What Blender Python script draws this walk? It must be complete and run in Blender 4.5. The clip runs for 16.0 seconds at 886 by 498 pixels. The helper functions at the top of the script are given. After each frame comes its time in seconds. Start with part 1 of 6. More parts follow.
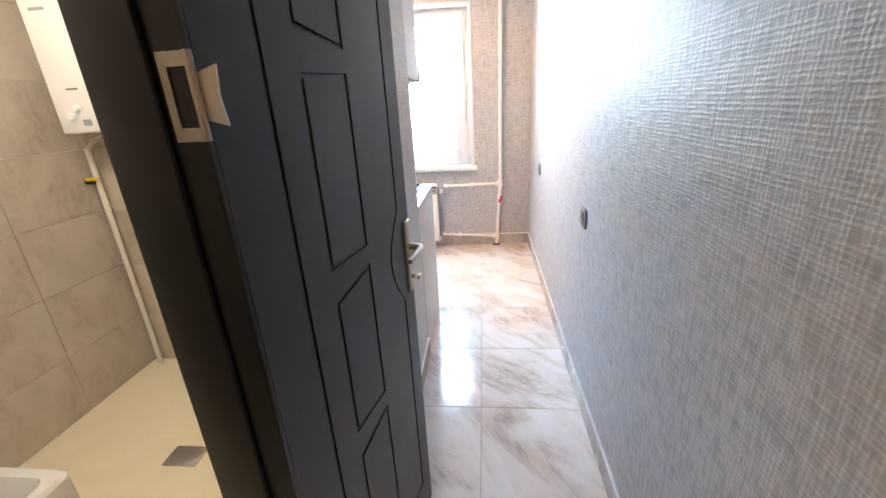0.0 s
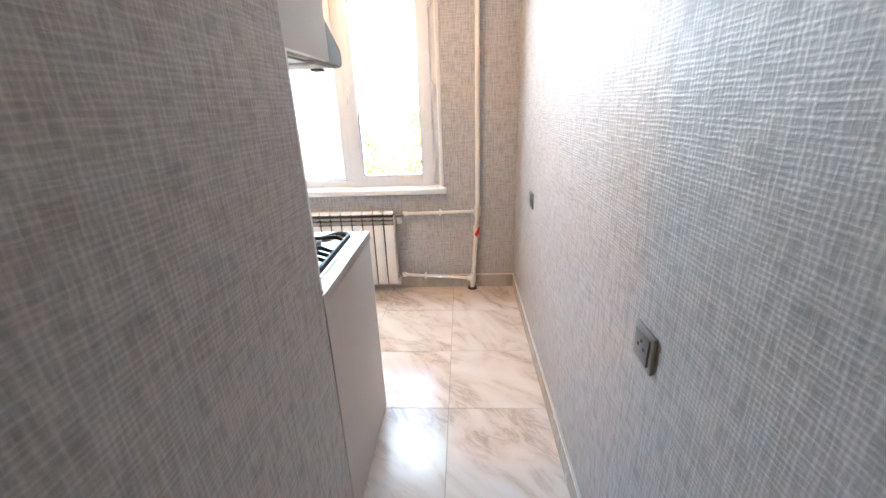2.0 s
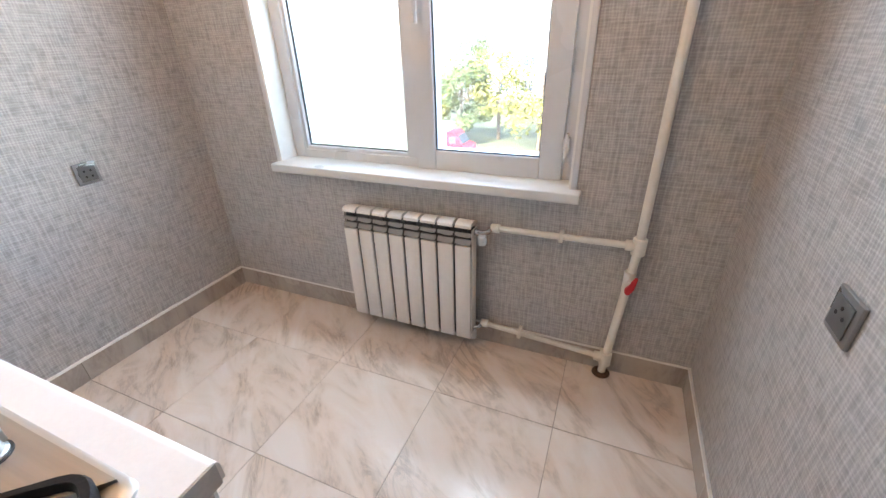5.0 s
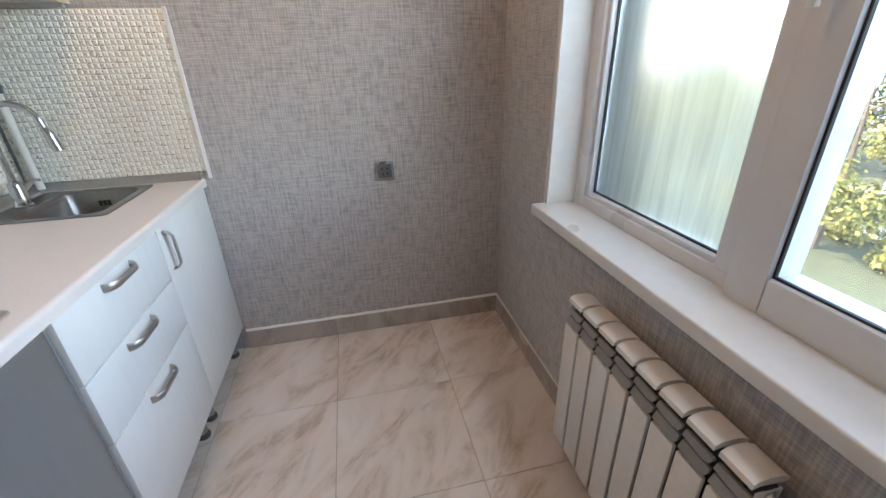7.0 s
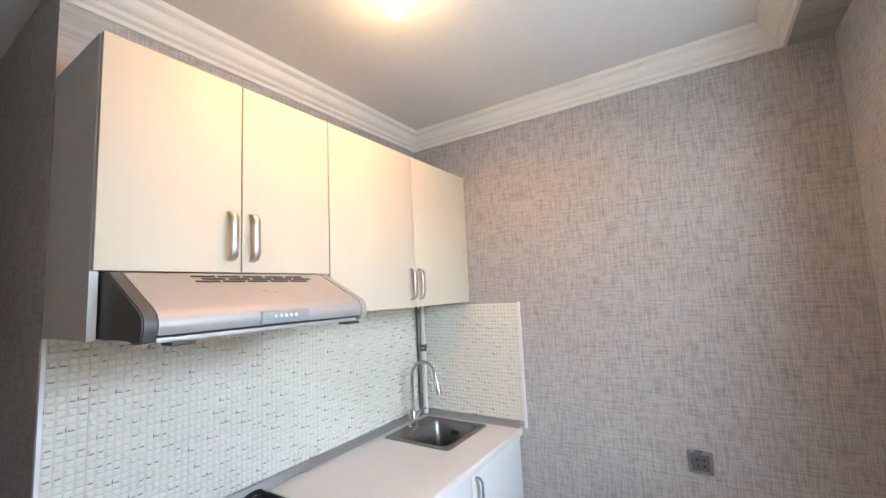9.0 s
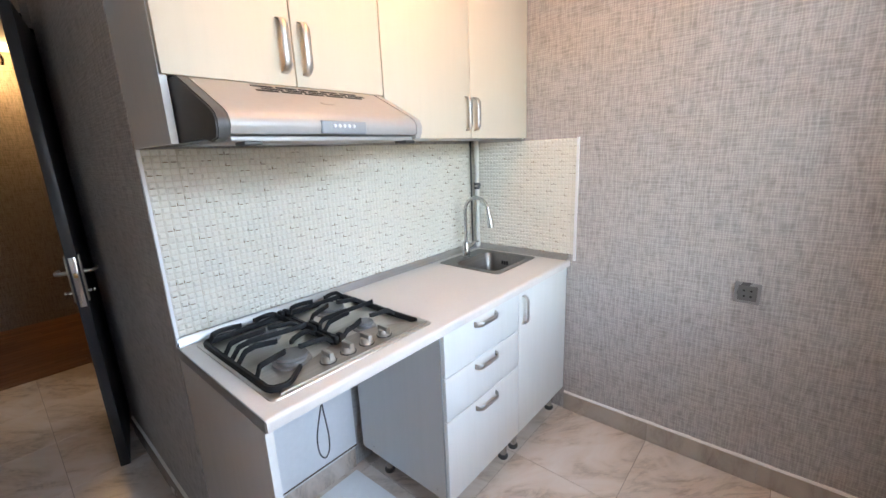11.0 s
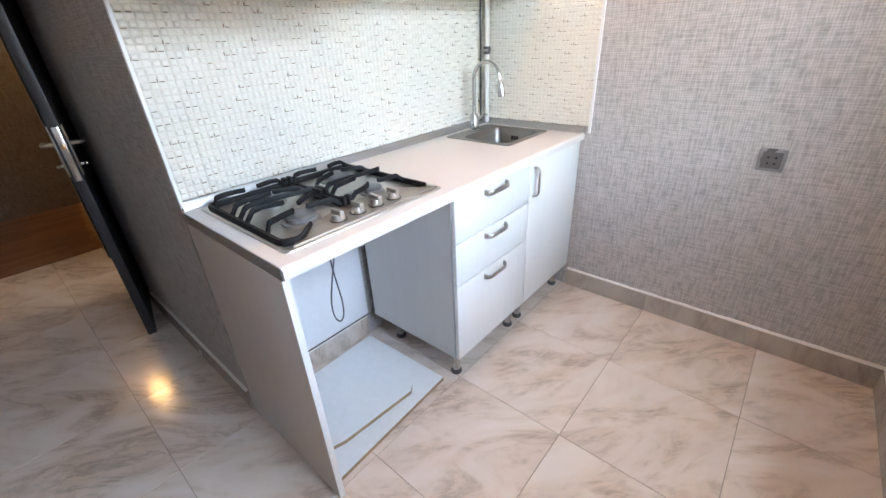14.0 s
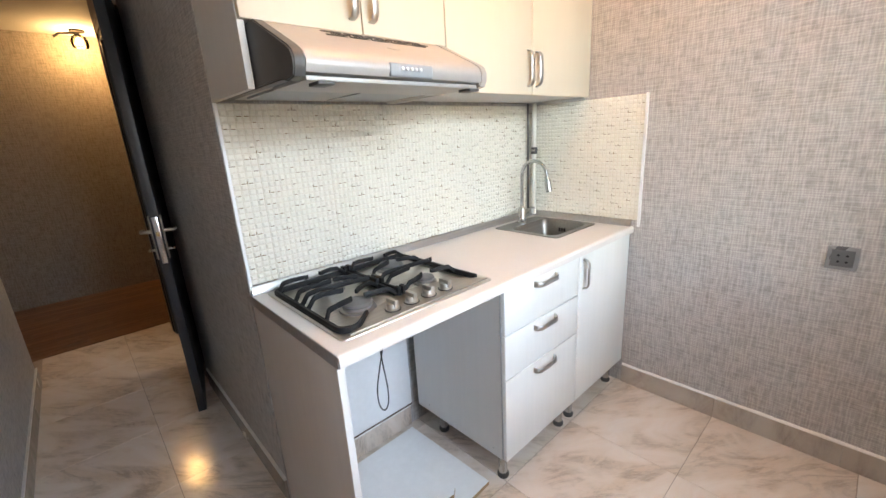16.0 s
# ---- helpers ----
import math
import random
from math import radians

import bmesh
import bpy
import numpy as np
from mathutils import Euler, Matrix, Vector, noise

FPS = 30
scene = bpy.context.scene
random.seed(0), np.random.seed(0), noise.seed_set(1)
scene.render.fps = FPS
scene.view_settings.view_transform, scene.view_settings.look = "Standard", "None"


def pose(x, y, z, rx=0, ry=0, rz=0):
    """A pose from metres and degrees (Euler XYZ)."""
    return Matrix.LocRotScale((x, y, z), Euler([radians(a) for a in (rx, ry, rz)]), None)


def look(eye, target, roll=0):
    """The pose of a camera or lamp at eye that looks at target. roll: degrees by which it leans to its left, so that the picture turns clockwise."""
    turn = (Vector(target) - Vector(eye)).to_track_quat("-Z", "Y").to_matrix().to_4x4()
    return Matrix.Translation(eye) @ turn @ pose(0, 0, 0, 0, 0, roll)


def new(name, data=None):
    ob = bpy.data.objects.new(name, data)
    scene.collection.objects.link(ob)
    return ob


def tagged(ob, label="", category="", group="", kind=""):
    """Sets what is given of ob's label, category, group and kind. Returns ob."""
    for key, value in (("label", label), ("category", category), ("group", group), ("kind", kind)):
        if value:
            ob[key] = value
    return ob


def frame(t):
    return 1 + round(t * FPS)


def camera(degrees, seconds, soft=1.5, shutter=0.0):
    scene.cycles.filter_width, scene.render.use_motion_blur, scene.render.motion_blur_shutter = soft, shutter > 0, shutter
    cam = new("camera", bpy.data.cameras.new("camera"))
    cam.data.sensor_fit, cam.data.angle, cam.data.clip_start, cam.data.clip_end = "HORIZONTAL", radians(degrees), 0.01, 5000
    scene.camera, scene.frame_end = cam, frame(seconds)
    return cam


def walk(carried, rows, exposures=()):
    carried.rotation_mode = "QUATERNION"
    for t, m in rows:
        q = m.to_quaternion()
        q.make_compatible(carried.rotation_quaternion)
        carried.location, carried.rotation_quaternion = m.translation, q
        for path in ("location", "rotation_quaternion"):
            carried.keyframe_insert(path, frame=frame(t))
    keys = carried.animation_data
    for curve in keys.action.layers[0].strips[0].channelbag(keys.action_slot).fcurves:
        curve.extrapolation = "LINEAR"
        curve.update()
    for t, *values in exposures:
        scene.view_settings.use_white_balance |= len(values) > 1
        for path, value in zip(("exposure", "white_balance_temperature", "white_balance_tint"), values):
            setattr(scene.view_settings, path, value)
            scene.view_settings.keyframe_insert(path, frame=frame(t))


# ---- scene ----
cam = camera(95.6, 16.0)
PATH = [
    (0, (-0.054, 0.497, 1.365), (-0.264, 2.364, 0.679), -3.3),
    (0.5, (-0.035, 0.767, 1.347), (-0.004, 2.652, 0.679), -2.8),
    (1, (-0.039, 1.015, 1.364), (0.01, 2.902, 0.704), -2.5),
    (1.5, (0.007, 1.272, 1.352), (-0.033, 3.166, 0.709), -2.9),
    (2, (-0.001, 1.492, 1.355), (-0.107, 3.369, 0.673), -2.1),
    (2.5, (-0.031, 1.762, 1.339), (-0.213, 3.618, 0.617), -2.3),
    (3, (-0.037, 1.993, 1.309), (-0.32, 3.812, 0.527), -1.8),
    (5.5, (-0.034, 3.117, 1.257), (-0.947, 4.619, 0.303), -1.4),
    (6, (-0.11, 3.334, 1.231), (-1.3, 4.622, 0.27), -0.4),
    (6.5, (-0.185, 3.527, 1.234), (-1.698, 4.435, 0.292), -0.8),
    (7, (-0.191, 3.672, 1.277), (-1.966, 4.05, 0.437), -1.8),
    (7.5, (-0.178, 3.752, 1.387), (-2.078, 3.626, 0.775), -3.1),
    (8, (-0.191, 3.777, 1.453), (-2.098, 3.234, 1.192), -3.2),
    (8.5, (-0.148, 3.804, 1.497), (-1.964, 2.968, 1.569), -2.8),
    (9, (-0.085, 3.89, 1.552), (-1.752, 2.808, 1.765), -2.7),
    (9.5, (-0.062, 3.93, 1.54), (-1.641, 2.716, 1.686), -2.8),
    (10, (-0.071, 3.891, 1.474), (-1.634, 2.644, 1.407), -2.6),
    (10.2, (-0.074, 3.894, 1.466), (-1.612, 2.631, 1.271), -2.7),
    (12.5, (-0.058, 3.854, 1.387), (-1.479, 2.577, 0.794), -2.3),
    (13, (-0.055, 3.851, 1.383), (-1.456, 2.588, 0.719), -2.3),
    (13.5, (-0.052, 3.844, 1.351), (-1.421, 2.615, 0.567), -2.5),
    (14, (-0.052, 3.847, 1.31), (-1.371, 2.664, 0.381), -2.9),
    (14.5, (-0.049, 3.846, 1.284), (-1.317, 2.703, 0.242), -3.3),
    (15, (-0.046, 3.846, 1.266), (-1.285, 2.68, 0.216), -3.5),
    (15.5, (-0.034, 3.838, 1.281), (-1.288, 2.555, 0.398), -3.7),
    (16, (-0.023, 3.844, 1.347), (-1.318, 2.418, 0.809), -3.4),
]
walk(cam, [(t, look(eye, target, roll)) for t, eye, target, roll in PATH],
     [(0, 5.95, 6050, 10), (1.0, 5.85, 6400, 10), (1.5, 5.65, 6450, 10), (2.5, 5.1, 6350, 10), (3.2, 4.92, 6250, 10), (5.5, 4.46, 6250, 10),
      (6.5, 3.98, 6250, 10), (7, 3.72, 6350, 11), (8, 3.8, 6900, 15), (9, 3.98, 6400, 13), (10, 4.02, 6400, 13), (12.5, 4.32, 6700, 13), (14, 4.44, 6500, 14), (15.3, 4.44, 6700, 14), (16, 4.34, 7250, 14)])

# ---- light ----
SUN_EL, SUN_AZ = radians(42), radians(200)
world = bpy.data.worlds.new("sky")
scene.world = world
world.use_nodes = True
_wn = world.node_tree
_sky = _wn.nodes.new("ShaderNodeTexSky")
_sky.sky_type = "NISHITA"
_sky.sun_disc = False
_sky.sun_elevation, _sky.sun_rotation = SUN_EL, SUN_AZ
_wn.nodes["Background"].inputs[1].default_value = 0.15
_wn.links.new(_sky.outputs[0], _wn.nodes["Background"].inputs[0])

sun = new("sun", bpy.data.lights.new("sun", "SUN"))
sun.data.energy, sun.data.angle, sun.data.color = 1.4, radians(0.5), (1.0, 0.94, 0.84)
# the sun stands behind the house, so that no direct light enters the window
_sd = Vector((math.sin(SUN_AZ) * math.cos(SUN_EL), math.cos(SUN_AZ) * math.cos(SUN_EL), math.sin(SUN_EL)))
sun.matrix_world = look(_sd * 30, (0, 0, 0))


def bulb_light(name, loc, watts, radius, colour):
    ob = new(name, bpy.data.lights.new(name, "POINT"))
    ob.data.energy, ob.data.shadow_soft_size, ob.data.color = watts, radius, colour
    ob.location = loc
    return ob


# area lamp added in the upper window opening to strengthen the sky's light
sky_fill = new("window_sky_fill", bpy.data.lights.new("window_sky_fill", "AREA"))
sky_fill.data.shape, sky_fill.data.size, sky_fill.data.size_y = "RECTANGLE", 1.25, 0.48
sky_fill.data.energy, sky_fill.data.color = 2.8, (0.70, 0.86, 1.0)
sky_fill.matrix_world = look((-0.84, 4.60, 1.87), (-0.84, 3.0, 1.87))

WARM = (1.0, 0.43, 0.11)
KITCHEN_BULB = (-0.98, 3.18, 2.415)
HALL_BULB = (-0.397, -1.22, 2.342)
kitchen_light = new("kitchen_bulb_light", bpy.data.lights.new("kitchen_bulb_light", "SPOT"))
kitchen_light.data.energy, kitchen_light.data.shadow_soft_size, kitchen_light.data.color = 1.1, 0.05, WARM
# a wide downward cone keeps its direct light off the ceiling
kitchen_light.data.spot_size, kitchen_light.data.spot_blend = radians(176), 0.35
kitchen_light.location = KITCHEN_BULB
bulb_light("hall_bulb_light", HALL_BULB, 0.8, 0.04, (1.0, 0.62, 0.26))
# this lamp is unseen; it is assumed because the bathroom is lit
bulb_light("bathroom_assumed_light", (-1.3, 1.2, 2.3), 0.62, 0.06, (1.0, 0.93, 0.80))

# ---- materials ----
def material(name):
    m = bpy.data.materials.new(name)
    m.use_nodes = True
    nt = m.node_tree
    return m, nt, nt.nodes["Principled BSDF"]


def node(nt, kind, **values):
    n = nt.nodes.new(kind)
    for k, v in values.items():
        n.inputs[k.replace("_", " ")].default_value = v
    return n


def coords(nt, kind="Object"):
    return nt.nodes.new("ShaderNodeTexCoord").outputs[kind]


def world_pos(nt):
    return nt.nodes.new("ShaderNodeNewGeometry").outputs["Position"]


def mapped(nt, source, scale=(1, 1, 1), offset=(0, 0, 0)):
    n = nt.nodes.new("ShaderNodeMapping")
    n.inputs["Scale"].default_value = scale
    n.inputs["Location"].default_value = offset
    nt.links.new(source, n.inputs[0])
    return n.outputs[0]


def noise_tex(nt, source, scale, detail=4, rough=0.55, distort=0.0):
    n = nt.nodes.new("ShaderNodeTexNoise")
    n.inputs["Scale"].default_value = scale
    n.inputs["Detail"].default_value = detail
    n.inputs["Roughness"].default_value = rough
    n.inputs["Distortion"].default_value = distort
    nt.links.new(source, n.inputs["Vector"])
    return n.outputs["Fac"]


def ramp(nt, fac, stops):
    n = nt.nodes.new("ShaderNodeValToRGB")
    els = n.color_ramp.elements
    while len(els) < len(stops):
        els.new(0.5)
    for e, (p, c) in zip(els, stops):
        e.position = p
        e.color = (*c, 1) if len(c) == 3 else c
    nt.links.new(fac, n.inputs[0])
    return n.outputs[0]


def math_node(nt, op, a, b=None, c=None):
    n = nt.nodes.new("ShaderNodeMath")
    n.operation = op
    for k, v in enumerate((a, b, c)):
        if v is None:
            continue
        if isinstance(v, (int, float)):
            n.inputs[k].default_value = v
        else:
            nt.links.new(v, n.inputs[k])
    return n.outputs[0]


def mix_rgb(nt, fac, a, b, blend="MIX"):
    n = nt.nodes.new("ShaderNodeMix")
    n.data_type, n.blend_type = "RGBA", blend
    for sock, v in ((n.inputs[0], fac), (n.inputs[6], a), (n.inputs[7], b)):
        if isinstance(v, (int, float)):
            sock.default_value = v
        elif isinstance(v, tuple):
            sock.default_value = (*v, 1)
        else:
            nt.links.new(v, sock)
    return n.outputs[2]


def bump(nt, bsdf, height, strength, distance):
    n = nt.nodes.new("ShaderNodeBump")
    n.inputs["Strength"].default_value = strength
    n.inputs["Distance"].default_value = distance
    nt.links.new(height, n.inputs["Height"])
    nt.links.new(n.outputs[0], bsdf.inputs["Normal"])


def plain(name, colour, rough=0.5, metal=0.0, grain=0.06, scale=60.0, bumpy=0.05, spec=0.5, stretch=(1, 1, 1)):
    """A paint, plastic or metal with fine grain, soft blotches and slight relief."""
    m, nt, b = material(name)
    src = mapped(nt, coords(nt), stretch)
    fine = noise_tex(nt, src, scale, 5)
    wide = noise_tex(nt, src, scale * 0.06, 3)
    mixed = math_node(nt, "ADD", math_node(nt, "MULTIPLY", fine, 0.6), math_node(nt, "MULTIPLY", wide, 0.4))
    lo = tuple(max(0, c * (1 - grain)) for c in colour)
    hi = tuple(min(1, c * (1 + grain)) for c in colour)
    nt.links.new(ramp(nt, mixed, [(0.3, lo), (0.7, hi)]), b.inputs["Base Color"])
    r = math_node(nt, "MULTIPLY_ADD", wide, 0.2, max(0.02, rough - 0.1))
    nt.links.new(r, b.inputs["Roughness"])
    b.inputs["Metallic"].default_value = metal
    b.inputs["Specular IOR Level"].default_value = spec
    if bumpy:
        bump(nt, b, fine, bumpy, 0.002)
    return m


def wallpaper(name, axis, dark, light, rough=0.58):
    """Woven silvery vinyl wallpaper: crossing horizontal and vertical threads of uneven length, pressed in relief."""
    m, nt, b = material(name)
    sep = nt.nodes.new("ShaderNodeSeparateXYZ")
    nt.links.new(world_pos(nt), sep.inputs[0])
    comb = nt.nodes.new("ShaderNodeCombineXYZ")
    nt.links.new(sep.outputs[axis], comb.inputs[0])
    nt.links.new(sep.outputs[2], comb.inputs[1])
    uv = comb.outputs[0]
    wob = nt.nodes.new("ShaderNodeVectorMath")
    wob.operation = "MULTIPLY_ADD"
    wn = nt.nodes.new("ShaderNodeTexNoise")
    wn.inputs["Scale"].default_value = 9
    nt.links.new(uv, wn.inputs["Vector"])
    nt.links.new(wn.outputs["Color"], wob.inputs[0])
    wob.inputs[1].default_value = (0.006, 0.006, 0)
    nt.links.new(uv, wob.inputs[2])
    uv = wob.outputs[0]
    def threads(scale, shift, lo, hi):
        n = noise_tex(nt, mapped(nt, uv, scale, shift), 1.0, 2, 0.55)
        mr = nt.nodes.new("ShaderNodeMapRange")
        mr.inputs[1].default_value, mr.inputs[2].default_value = lo, hi
        nt.links.new(n, mr.inputs[0])
        return mr.outputs[0]

    def ribs(direction, scale, phase):
        w = nt.nodes.new("ShaderNodeTexWave")
        w.wave_type, w.bands_direction = "BANDS", direction
        w.inputs["Scale"].default_value = scale
        w.inputs["Distortion"].default_value = 2.2
        w.inputs["Detail"].default_value = 2
        w.inputs["Detail Scale"].default_value = 2.5
        w.inputs["Phase Offset"].default_value = phase
        nt.links.new(uv, w.inputs["Vector"])
        return w.outputs["Fac"]

    # raised ribs in both directions, broken up into threads of uneven length
    ver = threads((105, 13, 1), (5, 3, 0), 0.37, 0.56)
    hor = threads((14, 110, 1), (0, 0, 0), 0.36, 0.56)
    ver2 = threads((55, 4.0, 1), (8, 2, 0), 0.30, 0.62)
    hor2 = threads((4, 58, 1), (1, 7, 0), 0.30, 0.62)
    rib_v = math_node(nt, "MULTIPLY", ribs("X", 33, 0.0), ver)
    rib_h = math_node(nt, "MULTIPLY", ribs("Y", 36, 1.3), hor)
    blot = noise_tex(nt, uv, 2.2, 4, 0.6)
    cloth = math_node(nt, "ADD", math_node(nt, "MULTIPLY", rib_v, 0.25), math_node(nt, "MULTIPLY", rib_h, 0.25))
    a = math_node(nt, "ADD", math_node(nt, "MULTIPLY", hor, 0.13), math_node(nt, "MULTIPLY", ver, 0.17))
    c = math_node(nt, "ADD", math_node(nt, "MULTIPLY", hor2, 0.07), math_node(nt, "MULTIPLY", ver2, 0.09))
    tone = math_node(nt, "ADD", math_node(nt, "ADD", a, cloth), math_node(nt, "MULTIPLY_ADD", blot, 0.14, c))
    nt.links.new(ramp(nt, tone, [(0.08, dark), (0.88, light)]), b.inputs["Base Color"])
    nt.links.new(math_node(nt, "MULTIPLY_ADD", tone, -0.12, rough), b.inputs["Roughness"])
    b.inputs["Metallic"].default_value = 0.06
    b.inputs["Specular IOR Level"].default_value = 0.26
    height = math_node(nt, "ADD", math_node(nt, "MULTIPLY", rib_h, 0.55), math_node(nt, "MULTIPLY_ADD", rib_v, 0.22, math_node(nt, "MULTIPLY", tone, 0.3)))
    bump(nt, b, height, 0.4, 0.0018)
    return m


def marble(name, light, warm, vein, rough=0.13, per_tile=True):
    """Polished cream marble tile with smoky slanting veins, turned and shifted from tile to tile."""
    m, nt, b = material(name)
    src = coords(nt)
    if per_tile:
        info = nt.nodes.new("ShaderNodeObjectInfo")
        rot = nt.nodes.new("ShaderNodeVectorRotate")
        rot.rotation_type = "Z_AXIS"
        nt.links.new(src, rot.inputs["Vector"])
        quarter = math_node(nt, "FLOOR", math_node(nt, "MULTIPLY", info.outputs["Random"], 3.99))
        nt.links.new(math_node(nt, "MULTIPLY_ADD", quarter, math.pi, math_node(nt, "MULTIPLY", info.outputs["Random"], 0.5)), rot.inputs["Angle"])
        shift = nt.nodes.new("ShaderNodeVectorMath")
        shift.operation = "ADD"
        comb = nt.nodes.new("ShaderNodeCombineXYZ")
        nt.links.new(math_node(nt, "MULTIPLY", info.outputs["Random"], 37.0), comb.inputs[0])
        nt.links.new(math_node(nt, "MULTIPLY", info.outputs["Random"], 91.0), comb.inputs[2])
        nt.links.new(rot.outputs[0], shift.inputs[0])
        nt.links.new(comb.outputs[0], shift.inputs[1])
        src = shift.outputs[0]
    tilt = nt.nodes.new("ShaderNodeVectorRotate")
    tilt.rotation_type = "Z_AXIS"
    tilt.inputs["Angle"].default_value = 0.55
    nt.links.new(src, tilt.inputs["Vector"])
    src = tilt.outputs[0]
    cloud = noise_tex(nt, mapped(nt, src, (1, 2.4, 1)), 2.6, 5, 0.6, 0.8)
    v1 = noise_tex(nt, mapped(nt, src, (1, 3.2, 1)), 2.7, 7, 0.64, 1.8)
    v2 = noise_tex(nt, mapped(nt, src, (1, 4.5, 1), (4, 9, 2)), 7.0, 6, 0.6, 1.2)
    line = math_node(nt, "SUBTRACT", 1.0, math_node(nt, "MULTIPLY", math_node(nt, "ABSOLUTE", math_node(nt, "SUBTRACT", v1, 0.5)), 13.0))
    line = math_node(nt, "MAXIMUM", line, 0.0)
    line2 = math_node(nt, "MAXIMUM", math_node(nt, "SUBTRACT", 1.0, math_node(nt, "MULTIPLY", math_node(nt, "ABSOLUTE", math_node(nt, "SUBTRACT", v2, 0.47)), 22.0)), 0.0)
    mask = ramp(nt, cloud, [(0.47, (0, 0, 0)), (0.64, (1, 1, 1))])
    base = mix_rgb(nt, ramp(nt, cloud, [(0.34, (0, 0, 0)), (0.70, (1, 1, 1))]), light, warm)
    f1 = math_node(nt, "MULTIPLY", math_node(nt, "MULTIPLY", line, mask), 0.52)
    base = mix_rgb(nt, f1, base, vein)
    f2 = math_node(nt, "MULTIPLY", math_node(nt, "MULTIPLY", line2, mask), 0.2)
    base = mix_rgb(nt, f2, base, vein)
    nt.links.new(base, b.inputs["Base Color"])
    smear = noise_tex(nt, world_pos(nt), 5.0, 4, 0.6)
    nt.links.new(math_node(nt, "MULTIPLY_ADD", smear, 0.12, rough - 0.05), b.inputs["Roughness"])
    b.inputs["Specular IOR Level"].default_value = 0.5
    bump(nt, b, noise_tex(nt, world_pos(nt), 3.0, 2), 0.04, 0.003)
    return m


def wood_floor(name, a, c):
    m, nt, b = material(name)
    info = nt.nodes.new("ShaderNodeObjectInfo")
    g = noise_tex(nt, mapped(nt, coords(nt), (5, 60, 20)), 1.0, 5, 0.6, 0.4)
    tone = math_node(nt, "ADD", math_node(nt, "MULTIPLY", g, 0.6), math_node(nt, "MULTIPLY", info.outputs["Random"], 0.4))
    nt.links.new(ramp(nt, tone, [(0.25, a), (0.75, c)]), b.inputs["Base Color"])
    b.inputs["Roughness"].default_value = 0.3
    bump(nt, b, g, 0.1, 0.001)
    return m


def laminate(name, colour, streak=0.07, rough=0.4, along=2):
    """Melamine-faced board with a faint wood grain running upwards."""
    m, nt, b = material(name)
    st = [40, 40, 40]
    st[along] = 2.0
    g = noise_tex(nt, mapped(nt, coords(nt), tuple(st)), 1.0, 5, 0.65, 0.3)
    w = noise_tex(nt, coords(nt), 3.0, 3)
    t = math_node(nt, "ADD", math_node(nt, "MULTIPLY", g, 0.7), math_node(nt, "MULTIPLY", w, 0.3))
    nt.links.new(ramp(nt, t, [(0.3, tuple(c * (1 - streak) for c in colour)), (0.7, tuple(min(1, c * (1 + streak)) for c in colour))]), b.inputs["Base Color"])
    nt.links.new(math_node(nt, "MULTIPLY_ADD", w, 0.15, rough - 0.07), b.inputs["Roughness"])
    bump(nt, b, g, 0.08, 0.001)
    return m


def brushed(name, colour, rough=0.28, stretch=(2, 90, 90)):
    m, nt, b = material(name)
    g = noise_tex(nt, mapped(nt, coords(nt), stretch), 1.0, 4, 0.6)
    w = noise_tex(nt, coords(nt), 8.0, 3)
    nt.links.new(ramp(nt, g, [(0.3, tuple(c * 0.85 for c in colour)), (0.7, colour)]), b.inputs["Base Color"])
    b.inputs["Metallic"].default_value = 1.0
    nt.links.new(math_node(nt, "MULTIPLY_ADD", w, 0.2, rough - 0.08), b.inputs["Roughness"])
    bump(nt, b, g, 0.05, 0.001)
    return m


